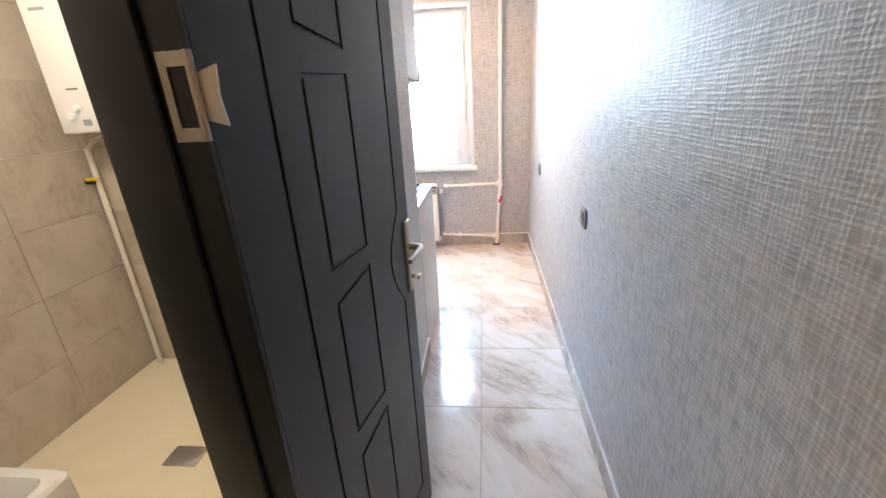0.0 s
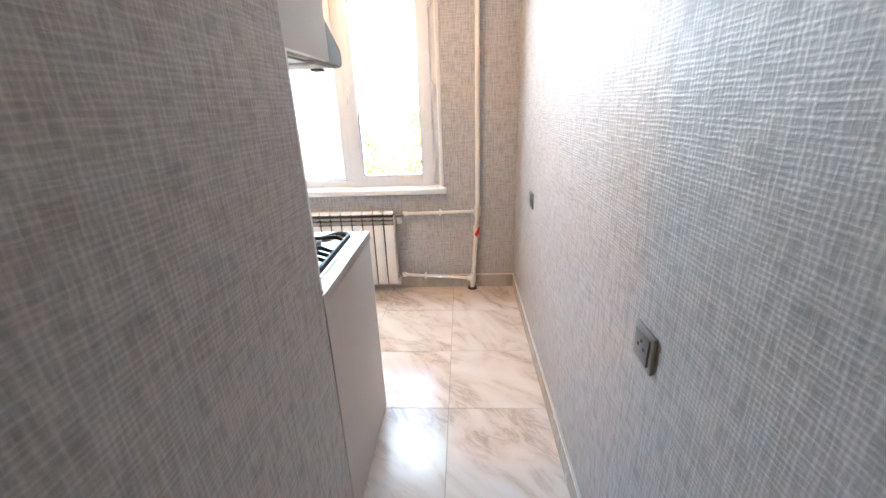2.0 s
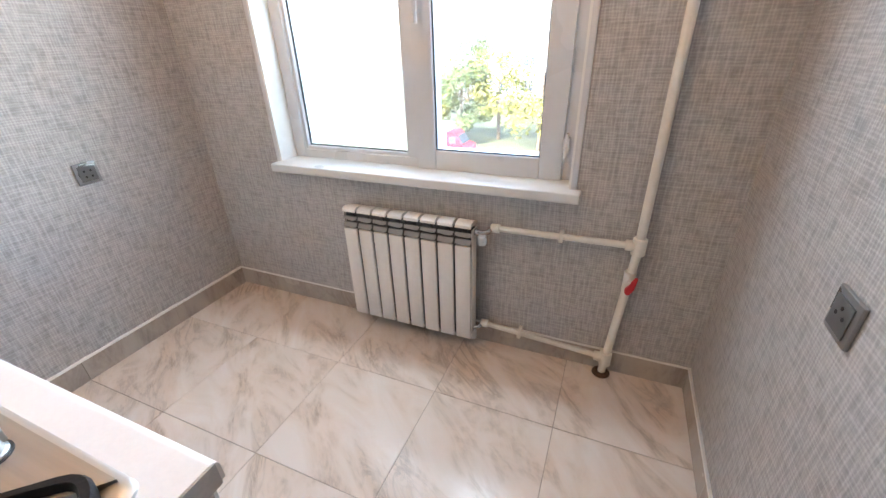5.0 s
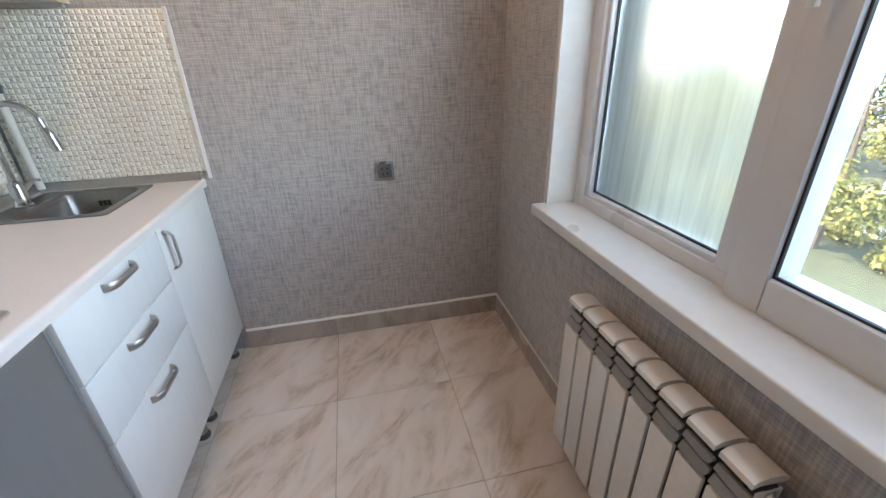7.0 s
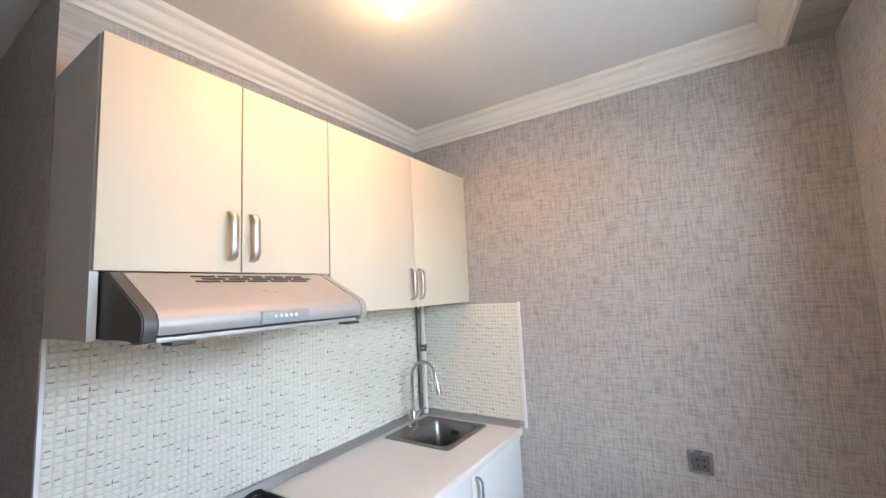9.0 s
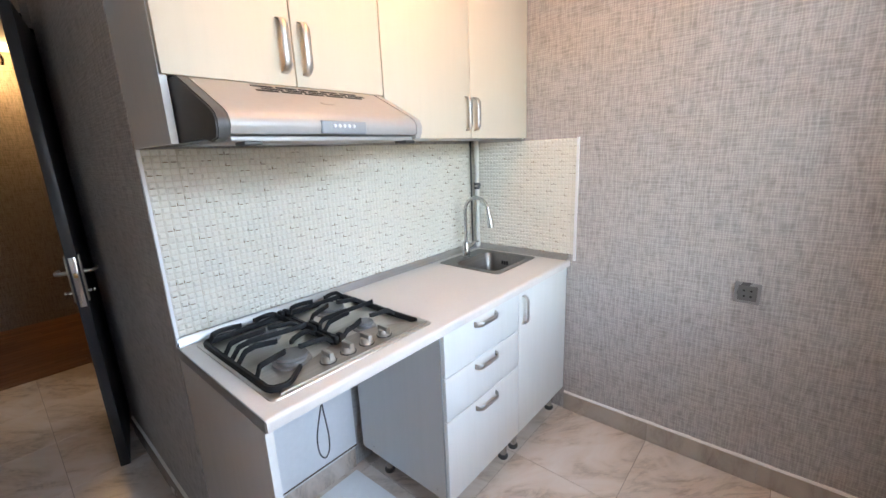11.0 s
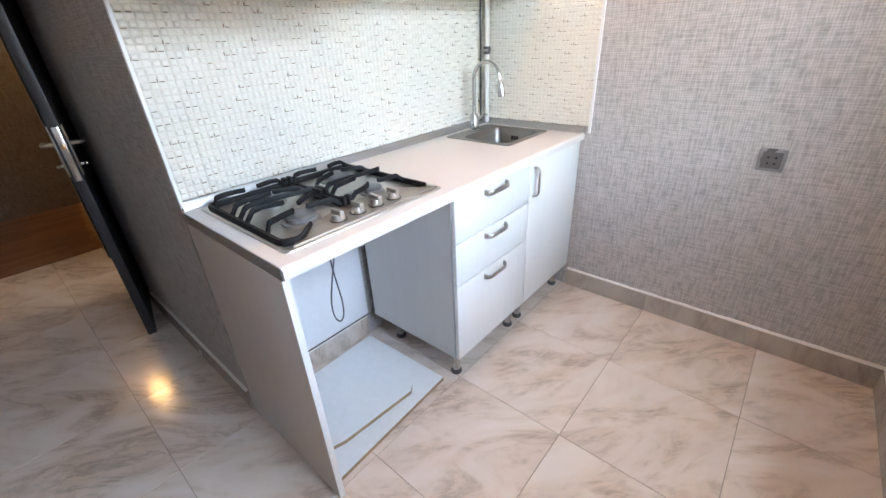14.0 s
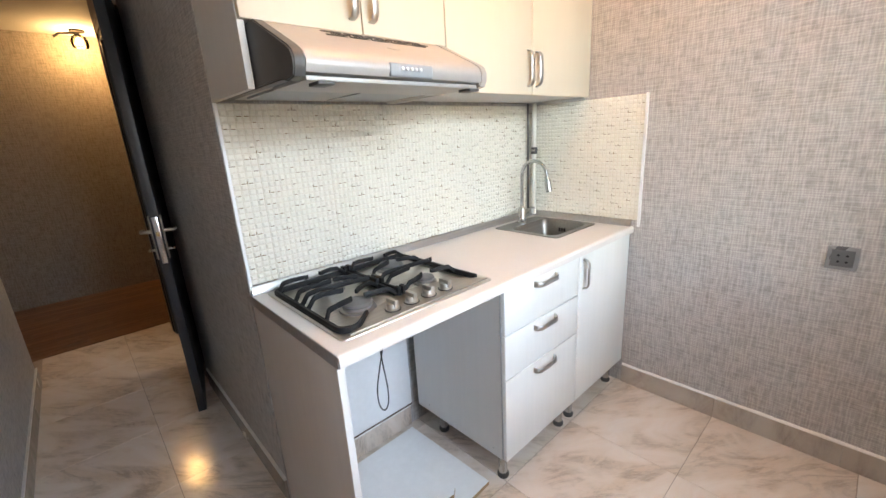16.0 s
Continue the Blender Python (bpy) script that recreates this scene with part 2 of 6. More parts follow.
def glass(name, haze=0.0, tint=(1, 1, 1), streaks=False):
    m, nt, b = material(name)
    nt.nodes.remove(b)
    out = nt.nodes["Material Output"]
    clear = nt.nodes.new("ShaderNodeBsdfTransparent")
    clear.inputs[0].default_value = (*tint, 1)
    gloss = nt.nodes.new("ShaderNodeBsdfGlossy")
    gloss.inputs["Roughness"].default_value = 0.02
    mix = nt.nodes.new("ShaderNodeMixShader")
    fr = nt.nodes.new("ShaderNodeFresnel")
    fr.inputs["IOR"].default_value = 1.45
    nt.links.new(fr.outputs[0], mix.inputs[0])
    nt.links.new(gloss.outputs[0], mix.inputs[2])
    first = clear.outputs[0]
    if haze:
        # a faint translucent veil added to haze the bright view outdoors
        veil = nt.nodes.new("ShaderNodeBsdfTranslucent")
        veil.inputs[0].default_value = (0.8, 0.8, 0.78, 1)
        hazed = nt.nodes.new("ShaderNodeMixShader")
        hazed.inputs[0].default_value = haze
        nt.links.new(first, hazed.inputs[1])
        nt.links.new(veil.outputs[0], hazed.inputs[2])
        first = hazed.outputs[0]
    if streaks:
        # condensation between the panes: a milky film with vertical runs
        mist = nt.nodes.new("ShaderNodeBsdfRefraction")
        mist.inputs["Color"].default_value = (0.93, 0.93, 0.88, 1)
        mist.inputs["Roughness"].default_value = 0.30
        mist.inputs["IOR"].default_value = 1.16
        film = nt.nodes.new("ShaderNodeBsdfTranslucent")
        film.inputs[0].default_value = (0.86, 0.85, 0.74, 1)
        milk = nt.nodes.new("ShaderNodeMixShader")
        milk.inputs[0].default_value = 0.18
        nt.links.new(mist.outputs[0], milk.inputs[1])
        nt.links.new(film.outputs[0], milk.inputs[2])
        runs = noise_tex(nt, mapped(nt, coords(nt), (45, 1, 2.5)), 1.0, 4, 0.6)
        amount = ramp(nt, runs, [(0.3, (0.78, 0.78, 0.78)), (0.65, (1, 1, 1))])
        m2 = nt.nodes.new("ShaderNodeMixShader")
        nt.links.new(amount, m2.inputs[0])
        nt.links.new(clear.outputs[0], m2.inputs[1])
        nt.links.new(milk.outputs[0], m2.inputs[2])
        first = m2.outputs[0]
    nt.links.new(first, mix.inputs[1])
    nt.links.new(mix.outputs[0], out.inputs[0])
    return m


def glowing(name, colour, strength):
    m, nt, b = material(name)
    b.inputs["Base Color"].default_value = (*colour, 1)
    b.inputs["Emission Color"].default_value = (*colour, 1)
    b.inputs["Emission Strength"].default_value = strength
    return m


def foliage(name, dark, light):
    m, nt, b = material(name)
    geo = nt.nodes.new("ShaderNodeNewGeometry")
    n = noise_tex(nt, geo.outputs["Position"], 0.35, 3)
    t = math_node(nt, "ADD", math_node(nt, "MULTIPLY", geo.outputs["Random Per Island"], 0.6), math_node(nt, "MULTIPLY", n, 0.4))
    nt.links.new(ramp(nt, t, [(0.2, dark), (0.75, light)]), b.inputs["Base Color"])
    b.inputs["Roughness"].default_value = 0.6
    b.inputs["Specular IOR Level"].default_value = 0.2
    return m


PAPER_X = wallpaper("wallpaper_side", 1, (0.30, 0.285, 0.277), (0.56, 0.535, 0.523))
PAPER_Y = wallpaper("wallpaper_end", 0, (0.30, 0.285, 0.277), (0.56, 0.535, 0.523))
# the hall lamp's warm tint is mixed into the grey paper's colour
HALL_PAPER = wallpaper("hall_wallpaper_lamp_tint", 0, (0.20, 0.17, 0.145), (0.42, 0.365, 0.32), 0.6)
HALL_PAPER_X = wallpaper("hall_wallpaper_side_lamp_tint", 1, (0.20, 0.17, 0.145), (0.42, 0.365, 0.32), 0.6)
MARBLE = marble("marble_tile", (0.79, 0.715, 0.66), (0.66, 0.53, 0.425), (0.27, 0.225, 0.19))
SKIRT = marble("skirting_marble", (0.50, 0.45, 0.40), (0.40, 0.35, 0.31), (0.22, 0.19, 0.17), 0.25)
GROUT = plain("grout", (0.36, 0.30, 0.25), 0.9, 0, 0.2, 80, 0.3)
WHITE_GROUT = plain("white_sealant", (0.82, 0.80, 0.77), 0.6, 0, 0.08, 90, 0.3)
CEILING = plain("ceiling_paint", (0.72, 0.71, 0.69), 0.85, 0, 0.04, 40, 0.08)
CORNICE = plain("cornice_foam", (0.80, 0.77, 0.72), 0.7, 0, 0.04, 70, 0.08)
PLASTER = plain("white_plaster", (0.78, 0.78, 0.76), 0.7, 0, 0.05, 30, 0.12)
PVC = plain("white_pvc", (0.64, 0.645, 0.66), 0.28, 0, 0.03, 30, 0.01)
SILL = plain("sill_plastic", (0.68, 0.67, 0.65), 0.3, 0, 0.04, 30, 0.02)
GASKET = plain("black_rubber", (0.015, 0.015, 0.016), 0.6, 0, 0.1, 60, 0)
GLASS = glass("window_glass", 0.018)
MISTED = glass("misted_window_glass", streaks=True)
BULB_GLASS = glass("lamp_glass", tint=(1.0, 0.93, 0.8))
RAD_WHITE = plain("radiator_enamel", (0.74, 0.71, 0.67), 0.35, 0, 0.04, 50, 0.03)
# vanes and core hold the shade between the white sections in their colour
RAD_SHADE = plain("radiator_vane_shade", (0.27, 0.268, 0.265), 0.5, 0, 0.08, 50, 0.05)
RAD_CORE_SHADE = plain("radiator_core_shade", (0.05, 0.05, 0.05), 0.6, 0, 0.1, 50, 0.05)
PIPE = plain("white_pipe", (0.76, 0.73, 0.67), 0.35, 0, 0.06, 50, 0.03)
RED = plain("red_plastic", (0.55, 0.02, 0.03), 0.35, 0, 0.1, 50, 0)
RUST = plain("rusty_metal", (0.10, 0.06, 0.04), 0.8, 0.2, 0.4, 90, 0.4)
FRONT = laminate("white_front_board", (0.80, 0.79, 0.76), 0.03, 0.38)
# pale cream board, yellowed further for the bulb's warm light
UPPER = laminate("cream_lamp_tinted_board", (0.72, 0.64, 0.51), 0.02, 0.58)
CARCASS = laminate("grey_carcass_board", (0.60, 0.59, 0.57), 0.03, 0.5)
PANEL = laminate("taupe_end_board", (0.56, 0.515, 0.48), 0.04, 0.5)
WORKTOP = plain("pale_worktop", (0.74, 0.69, 0.65), 0.35, 0, 0.04, 160, 0.03)
CHIP = plain("chipboard_edge", (0.38, 0.26, 0.15), 0.8, 0, 0.3, 220, 0.4)
BOARD = plain("white_melamine", (0.84, 0.85, 0.86), 0.4, 0, 0.04, 40, 0.02)
STRIP = brushed("grey_aluminium_strip", (0.52, 0.51, 0.50), 0.4, (2, 80, 80))
STEEL = brushed("brushed_steel", (0.70, 0.67, 0.63), 0.36)
STEEL_DARK = brushed("satin_steel", (0.50, 0.455, 0.41), 0.42)
# steel darkened in colour for the dimness inside the bowl
SINK_STEEL_DIM = brushed("sink_steel_dimmed", (0.27, 0.255, 0.24), 0.3)
HANDLE = brushed("satin_nickel", (0.58, 0.555, 0.52), 0.38, (30, 30, 30))
CHROME = brushed("chrome", (0.62, 0.62, 0.62), 0.15, (10, 10, 10))
HOOD = plain("silver_enamel", (0.44, 0.42, 0.405), 0.46, 0.3, 0.04, 60, 0.01)
HOOD_DARK = plain("dark_grey_plastic", (0.075, 0.072, 0.07), 0.45, 0, 0.1, 60, 0.03)
HOOD_PANEL = plain("grey_plastic", (0.30, 0.32, 0.34), 0.35, 0, 0.05, 60, 0.01)
IRON = plain("cast_iron", (0.010, 0.010, 0.011), 0.55, 0, 0.3, 200, 0.3, spec=0.25)
BURNER = plain("burner_alloy", (0.35, 0.34, 0.33), 0.45, 0.7, 0.15, 120, 0.1)
CAP = plain("grey_cap_enamel", (0.15, 0.15, 0.155), 0.35, 0.1, 0.1, 120, 0.05)
BLACK = plain("black_paint", (0.02, 0.02, 0.022), 0.4, 0, 0.2, 60, 0.02)
DOOR = plain("dark_anthracite_film", (0.031, 0.033, 0.038), 0.36, 0, 0.15, 120, 0.06)
JAMB = plain("dark_door_frame", (0.009, 0.0085, 0.009), 0.4, 0, 0.2, 100, 0.05)
HINGE = plain("nickel_hinge", (0.46, 0.425, 0.36), 0.35, 0.8, 0.08, 90, 0.05)
BRASS = plain("polished_brass", (0.65, 0.47, 0.22), 0.22, 1.0, 0.06, 50, 0)
SOCKET = plain("graphite_socket", (0.15, 0.15, 0.152), 0.35, 0.4, 0.06, 60, 0.01)
SOCKET_FRAME = plain("silver_socket_frame", (0.30, 0.30, 0.305), 0.3, 0.6, 0.05, 60, 0.01)
CREAM = plain("cream_relief_tile", (0.80, 0.77, 0.69), 0.22, 0, 0.05, 30, 0.03)
CREAM_JOINT = plain("cream_joint", (0.66, 0.60, 0.50), 0.7, 0, 0.08, 60, 0.1)
DASH = plain("umber_inlay", (0.27, 0.20, 0.115), 0.4, 0, 0.25, 70, 0.05)
WHITE_TRIM = plain("white_tile_trim", (0.82, 0.82, 0.83), 0.3, 0, 0.02, 40, 0.01)
BATH_TILE = marble("bath_wall_tile", (0.56, 0.50, 0.42), (0.46, 0.40, 0.32), (0.30, 0.25, 0.19), 0.3)
BATH_FLOOR = plain("cream_floor_tile", (0.72, 0.64, 0.47), 0.3, 0, 0.06, 8, 0.02)
CERAMIC = plain("white_enamel", (0.80, 0.79, 0.78), 0.15, 0, 0.02, 20, 0)
YELLOW = plain("yellow_lever", (0.70, 0.50, 0.05), 0.4, 0, 0.1, 50, 0)
PARQUET = wood_floor("parquet", (0.11, 0.048, 0.022), (0.26, 0.125, 0.058))
LAMP_ON = glowing("lit_filament_bulb", (1.0, 0.64, 0.28), 3.5)

# ---- building blocks ----
def box(bm, lo, hi, bev=0.0, seg=2):
    """Adds a box from corner lo to corner hi to bm, with rounded edges if bev is given."""
    ret = bmesh.ops.create_cube(bm, size=1.0)
    vs = ret["verts"]
    c = [(a + b) / 2 for a, b in zip(lo, hi)]
    s = [abs(b - a) for a, b in zip(lo, hi)]
    for v in vs:
        v.co = Vector((c[0] + v.co.x * s[0], c[1] + v.co.y * s[1], c[2] + v.co.z * s[2]))
    if bev:
        es = list({e for v in vs for e in v.link_edges})
        bmesh.ops.bevel(bm, geom=es, offset=min(bev, 0.49 * min(s)), segments=seg, profile=0.5, affect="EDGES")
    return bm


def boxes(*specs, bev=0.0, seg=2):
    bm = bmesh.new()
    for lo, hi in specs:
        box(bm, lo, hi, bev, seg)
    return bm


def one(lo, hi, bev=0.0, seg=2):
    return boxes((lo, hi), bev=bev, seg=seg)


def loft(bm, loops, closed_ends=True, cyclic=False):
    """Joins loops of equal length with faces."""
    rings = [[bm.verts.new(p) for p in lp] for lp in loops]
    n = len(rings[0])
    pairs = list(zip(rings[:-1], rings[1:])) + ([(rings[-1], rings[0])] if cyclic else [])
    for a, b in pairs:
        for i in range(n):
            bm.faces.new((a[i], a[(i + 1) % n], b[(i + 1) % n], b[i]))
    if closed_ends and not cyclic:
        bm.faces.new(rings[0][::-1])
        bm.faces.new(rings[-1])
    bmesh.ops.recalc_face_normals(bm, faces=bm.faces)
    return bm


def tube(bm, pts, r, n=12, cyclic=False, flat=1.0):
    """Sweeps a round (or flattened) section along a polyline."""
    pts = [Vector(p) for p in pts]
    loops, prev = [], None
    for i, p in enumerate(pts):
        if cyclic:
            d = pts[(i + 1) % len(pts)] - pts[i - 1]
        else:
            d = pts[min(i + 1, len(pts) - 1)] - pts[max(i - 1, 0)]
        d.normalize()
        if prev is None:
            ref = Vector((0, 0, 1)) if abs(d.z) < 0.9 else Vector((0, 1, 0))
            side = d.cross(ref).normalized()
        else:
            side = (prev - d * prev.dot(d)).normalized()
        prev = side
        up = side.cross(d).normalized()
        rr = r[i] if isinstance(r, (list, tuple)) else r
        loops.append([p + side * math.cos(a) * rr + up * math.sin(a) * rr * flat for a in (2 * math.pi * k / n for k in range(n))])
    return loft(bm, loops, True, cyclic)


def lathe(bm, profile, centre=(0, 0, 0), axis="z", n=20):
    """Turns (radius, height) pairs round an axis."""
    loops = []
    for r, h in profile:
        lp = []
        for k in range(n):
            a = 2 * math.pi * k / n
            u, v = max(r, 1e-4) * math.cos(a), max(r, 1e-4) * math.sin(a)
            p = {"z": (u, v, h), "y": (u, h, v), "x": (h, u, v)}[axis]
            lp.append(Vector(centre) + Vector(p))
        loops.append(lp)
    return loft(bm, loops)


def extrude(bm, outline, axis, a, b):
    """A prism: a closed outline in the two other axes, from a to b along axis."""
    def at(p, h):
        return {"x": (h, p[0], p[1]), "y": (p[0], h, p[1]), "z": (p[0], p[1], h)}[axis]
    return loft(bm, [[at(p, a) for p in outline], [at(p, b) for p in outline]])


def rrect(x0, y0, x1, y1, r, n=5):
    """A rectangle with round corners, as (x, y) pairs."""
    out = []
    for cx, cy, a0 in ((x1 - r, y1 - r, 0), (x0 + r, y1 - r, 90), (x0 + r, y0 + r, 180), (x1 - r, y0 + r, 270)):
        for k in range(n + 1):
            a = radians(a0 + 90 * k / n)
            out.append((cx + r * math.cos(a), cy + r * math.sin(a)))
    return out


def arc(cx, cz, r, a0, a1, n=10):
    return [(cx + r * math.cos(radians(a0 + (a1 - a0) * k / n)), cz + r * math.sin(radians(a0 + (a1 - a0) * k / n))) for k in range(n + 1)]


def as_mesh(name, bm, mat, angle=35):
    me = bpy.data.meshes.new(name)
    bm.normal_update()
    lim = radians(angle)
    for f in bm.faces:
        f.smooth = True
    for e in bm.edges:
        if len(e.link_faces) == 2:
            e.smooth = e.calc_face_angle(0) < lim
        else:
            e.smooth = False
    bm.to_mesh(me)
    bm.free()
    me.materials.append(mat)
    return me


def part(name, bm, mat, parent, label=""):
    """One mesh under a thing or a part, in world coordinates."""
    ob = new(name, as_mesh(name, bm, mat))
    ob.parent = parent
    ob.matrix_parent_inverse = parent_world(parent).inverted()
    return tagged(ob, label)


def piece(name, me, parent, m):
    """A piece that shares the mesh me, at the pose m in the world."""
    ob = new(name, me)
    ob.parent = parent
    ob.matrix_parent_inverse = parent_world(parent).inverted()
    ob.matrix_basis = m
    return ob


def parent_world(ob):
    m = ob.matrix_basis.copy()
    while ob.parent:
        m = ob.parent.matrix_basis @ ob.matrix_parent_inverse @ m
        ob = ob.parent
    return m


def thing(name, loc, label, category, group="", kind=""):
    ob = new(name)
    ob.empty_display_size = 0.05
    ob.matrix_basis = Matrix.Translation(loc)
    return tagged(ob, label, category, group, kind)


def solid(name, bm, mat, label, category="", kind="", group=""):
    return tagged(new(name, as_mesh(name, bm, mat)), label, category, group, kind)


# ---- the plan ----
XW, XL, XR = -2.01, -0.39, 0.375          # west wall, passage wall, long east wall
YC, YW = 2.46, 4.36                       # splashback wall, window wall
TOP, BEAM = 2.50, 2.41
WIN = (-1.513, -0.162, 0.775, 2.13)       # window opening
DOOR_Y0, DOOR_Y1, DOOR_Z = 0.335, 0.972, 2.06
HALL_Y, HALL_X0, HALL_X1, EDGE_Y = -1.47, -1.55, 1.45, 0.02

BX, BY = -2.06, 2.39                      # bathroom

# walls
wall_east = solid("wall_east", one((XR, 0.45, -0.05), (XR + 0.12, YW + 0.3, TOP)), PAPER_X, "silver-grey woven wallpaper on the long wall", "wall", "structure")
wall_west = solid("wall_west", one((XW - 0.15, YC - 0.06, -0.05), (XW, YW + 0.3, TOP)), PAPER_X, "silver-grey woven wallpaper on the side wall", "wall", "structure")
wall_north = solid("wall_north", boxes(
    ((XW, YW, -0.05), (WIN[0], YW + 0.3, TOP)), ((WIN[1], YW, -0.05), (XR, YW + 0.3, TOP)),
    ((WIN[0], YW, -0.05), (WIN[1], YW + 0.3, WIN[2])), ((WIN[0], YW, WIN[3]), (WIN[1], YW + 0.3, TOP))),
    PAPER_Y, "silver-grey woven wallpaper round the window", "wall", "structure")
wall_splash = solid("wall_splash", one((XW, YC - 0.06, -0.05), (XL - 0.12, YC, TOP)), PAPER_Y, "wallpapered wall behind the kitchen units", "wall", "structure")
wall_passage = solid("wall_passage", boxes(((XL - 0.12, DOOR_Y1 + 0.018, -0.05), (XL - 0.045, 1.24, TOP)), ((XL - 0.12, 1.24, -0.05), (XL, YC, TOP))),
                     PAPER_X, "silver-grey woven wallpaper beside the passage", "wall", "structure")
wall_over_door = solid("wall_over_door", one((XL - 0.12, DOOR_Y0 - 0.045, DOOR_Z + 0.045), (XL, DOOR_Y1 + 0.018, TOP)), PAPER_X, "silver-grey woven wallpaper above the bathroom door", "wall", "structure")
wall_corner = solid("wall_corner", one((XL - 0.12, 0.12, -0.05), (XL, DOOR_Y0 - 0.045, TOP)), PAPER_X, "silver-grey woven wallpaper at the hall corner", "wall", "structure")
ceiling = solid("ceiling", boxes(((XW - 0.15, YC - 0.06, TOP), (XR + 0.12, YW + 0.3, TOP + 0.12)), ((XL - 0.12, 0.12, TOP), (XR + 0.12, YC - 0.06, TOP + 0.12)),
                                 ((HALL_X0, HALL_Y, TOP - 0.06), (HALL_X1, 0.12, TOP + 0.12))), CEILING, "smooth white painted ceiling", "ceiling", "structure")
beam = solid("beam", one((XW, 4.225, BEAM), (XR, YW, TOP)), PAPER_Y, "wallpapered beam above the window", "beam", "structure")

# hall behind the passage
hall_wall = solid("wall_hall", one((HALL_X0 - 0.1, HALL_Y - 0.1, -0.05), (HALL_X1 + 0.1, HALL_Y, TOP)), HALL_PAPER, "grey wallpaper, browned for the lamp, at the end of the hall", "wall", "structure")
hall_sides = solid("wall_hall_side", boxes(((HALL_X0 - 0.1, HALL_Y, -0.05), (HALL_X0, 0.12, TOP)), ((HALL_X1, HALL_Y, -0.05), (HALL_X1 + 0.1, 0.57, TOP)),
                   ), HALL_PAPER_X, "grey wallpaper, browned for the lamp, beside the hall", "wall", "structure")
hall_backs = solid("wall_hall_back", boxes(((BX - 0.1, 0.12, -0.05), (XL - 0.12, 0.22, TOP)), ((XR + 0.12, 0.45, -0.05), (HALL_X1, 0.57, TOP))), HALL_PAPER, "grey wallpaper of the hall, browned for the lamp", "wall", "structure")
ceiling_hall = solid("ceiling_hall", one((XR + 0.12, 0.12, TOP), (HALL_X1 + 0.1, 0.57, TOP + 0.12)), CEILING, "white hall ceiling", "ceiling", "structure")

# bathroom beside the passage
bath_walls = solid("wall_bathroom", boxes(((BX - 0.1, 0.22, -0.05), (BX, BY, TOP)), ((BX, BY, -0.05), (XL - 0.12, BY + 0.008, TOP))), PLASTER, "plastered bathroom walls under the tiles", "wall", "structure")
bath_floor = solid("floor_bathroom", one((BX, 0.22, -0.05), (XL - 0.12, BY, 0.0)), BATH_FLOOR, "cream tiled bathroom floor", "floor", "structure")
bath_ceiling = solid("ceiling_bathroom", one((BX - 0.1, 0.22, TOP - 0.03), (XL - 0.12, YC - 0.06, TOP + 0.1)), CEILING, "white bathroom ceiling", "ceiling", "structure")

# cornice round the kitchen ceiling
def cornice_profile():
    return [(0, 0), (0.012, 0), (0.016, 0.012), (0.03, 0.018), (0.036, 0.03), (0.05, 0.036), (0.06, 0.05), (0.066, 0.066), (0.085, 0.074), (0.09, 0.09), (0, 0.09)]


def cornice(name, axis, a, b, wall, sign):
    bm = bmesh.new()
    z0 = BEAM - 0.0
    outline = [(wall + sign * u, z0 + v) for u, v in cornice_profile()]
    def at(p, h, u):
        return (h, p[0], p[1]) if axis == "x" else (p[0], h, p[1])
    loops = [[at(p, a + (abs(p[0] - wall)), 0) for p in outline], [at(p, b - (abs(p[0] - wall)), 0) for p in outline]]
    loft(bm, loops)
    return solid(name, bm, CORNICE, "white moulded foam cornice under the ceiling", "cornice", "structure")


cornice("trim_cornice_splash", "x", XW, XL, YC, 1)
cornice("trim_cornice_west", "y", YC, 4.225, XW, 1)
cornice("trim_cornice_beam", "x", XW, XR, 4.225, -1)
cornice("trim_cornice_east", "y", YC, 4.225, XR, -1)

# ---- window ----
window = thing("window_1", (-0.84, 4.47, WIN[2]), "white plastic window with one misted fixed pane and one sash", "window", kind="structure")
x0, x1, z0, z1 = WIN
FY0, FY1 = 4.465, 4.535
part("window_frame", boxes(((x0, FY0, z0), (x0 + 0.062, FY1, z1)), ((x1 - 0.062, FY0, z0), (x1, FY1, z1)),
     ((x0 + 0.062, FY0, z0), (x1 - 0.062, FY1, z0 + 0.05)), ((x0 + 0.062, FY0, z1 - 0.062), (x1 - 0.062, FY1, z1)),
     ((-0.871, FY0, z0 + 0.05), (-0.775, FY1, z1 - 0.062)), ((x0 + 0.062, FY0, 1.655), (-0.871, FY1, 1.72)), bev=0.004), PVC, window, "white plastic outer frame with a mullion")


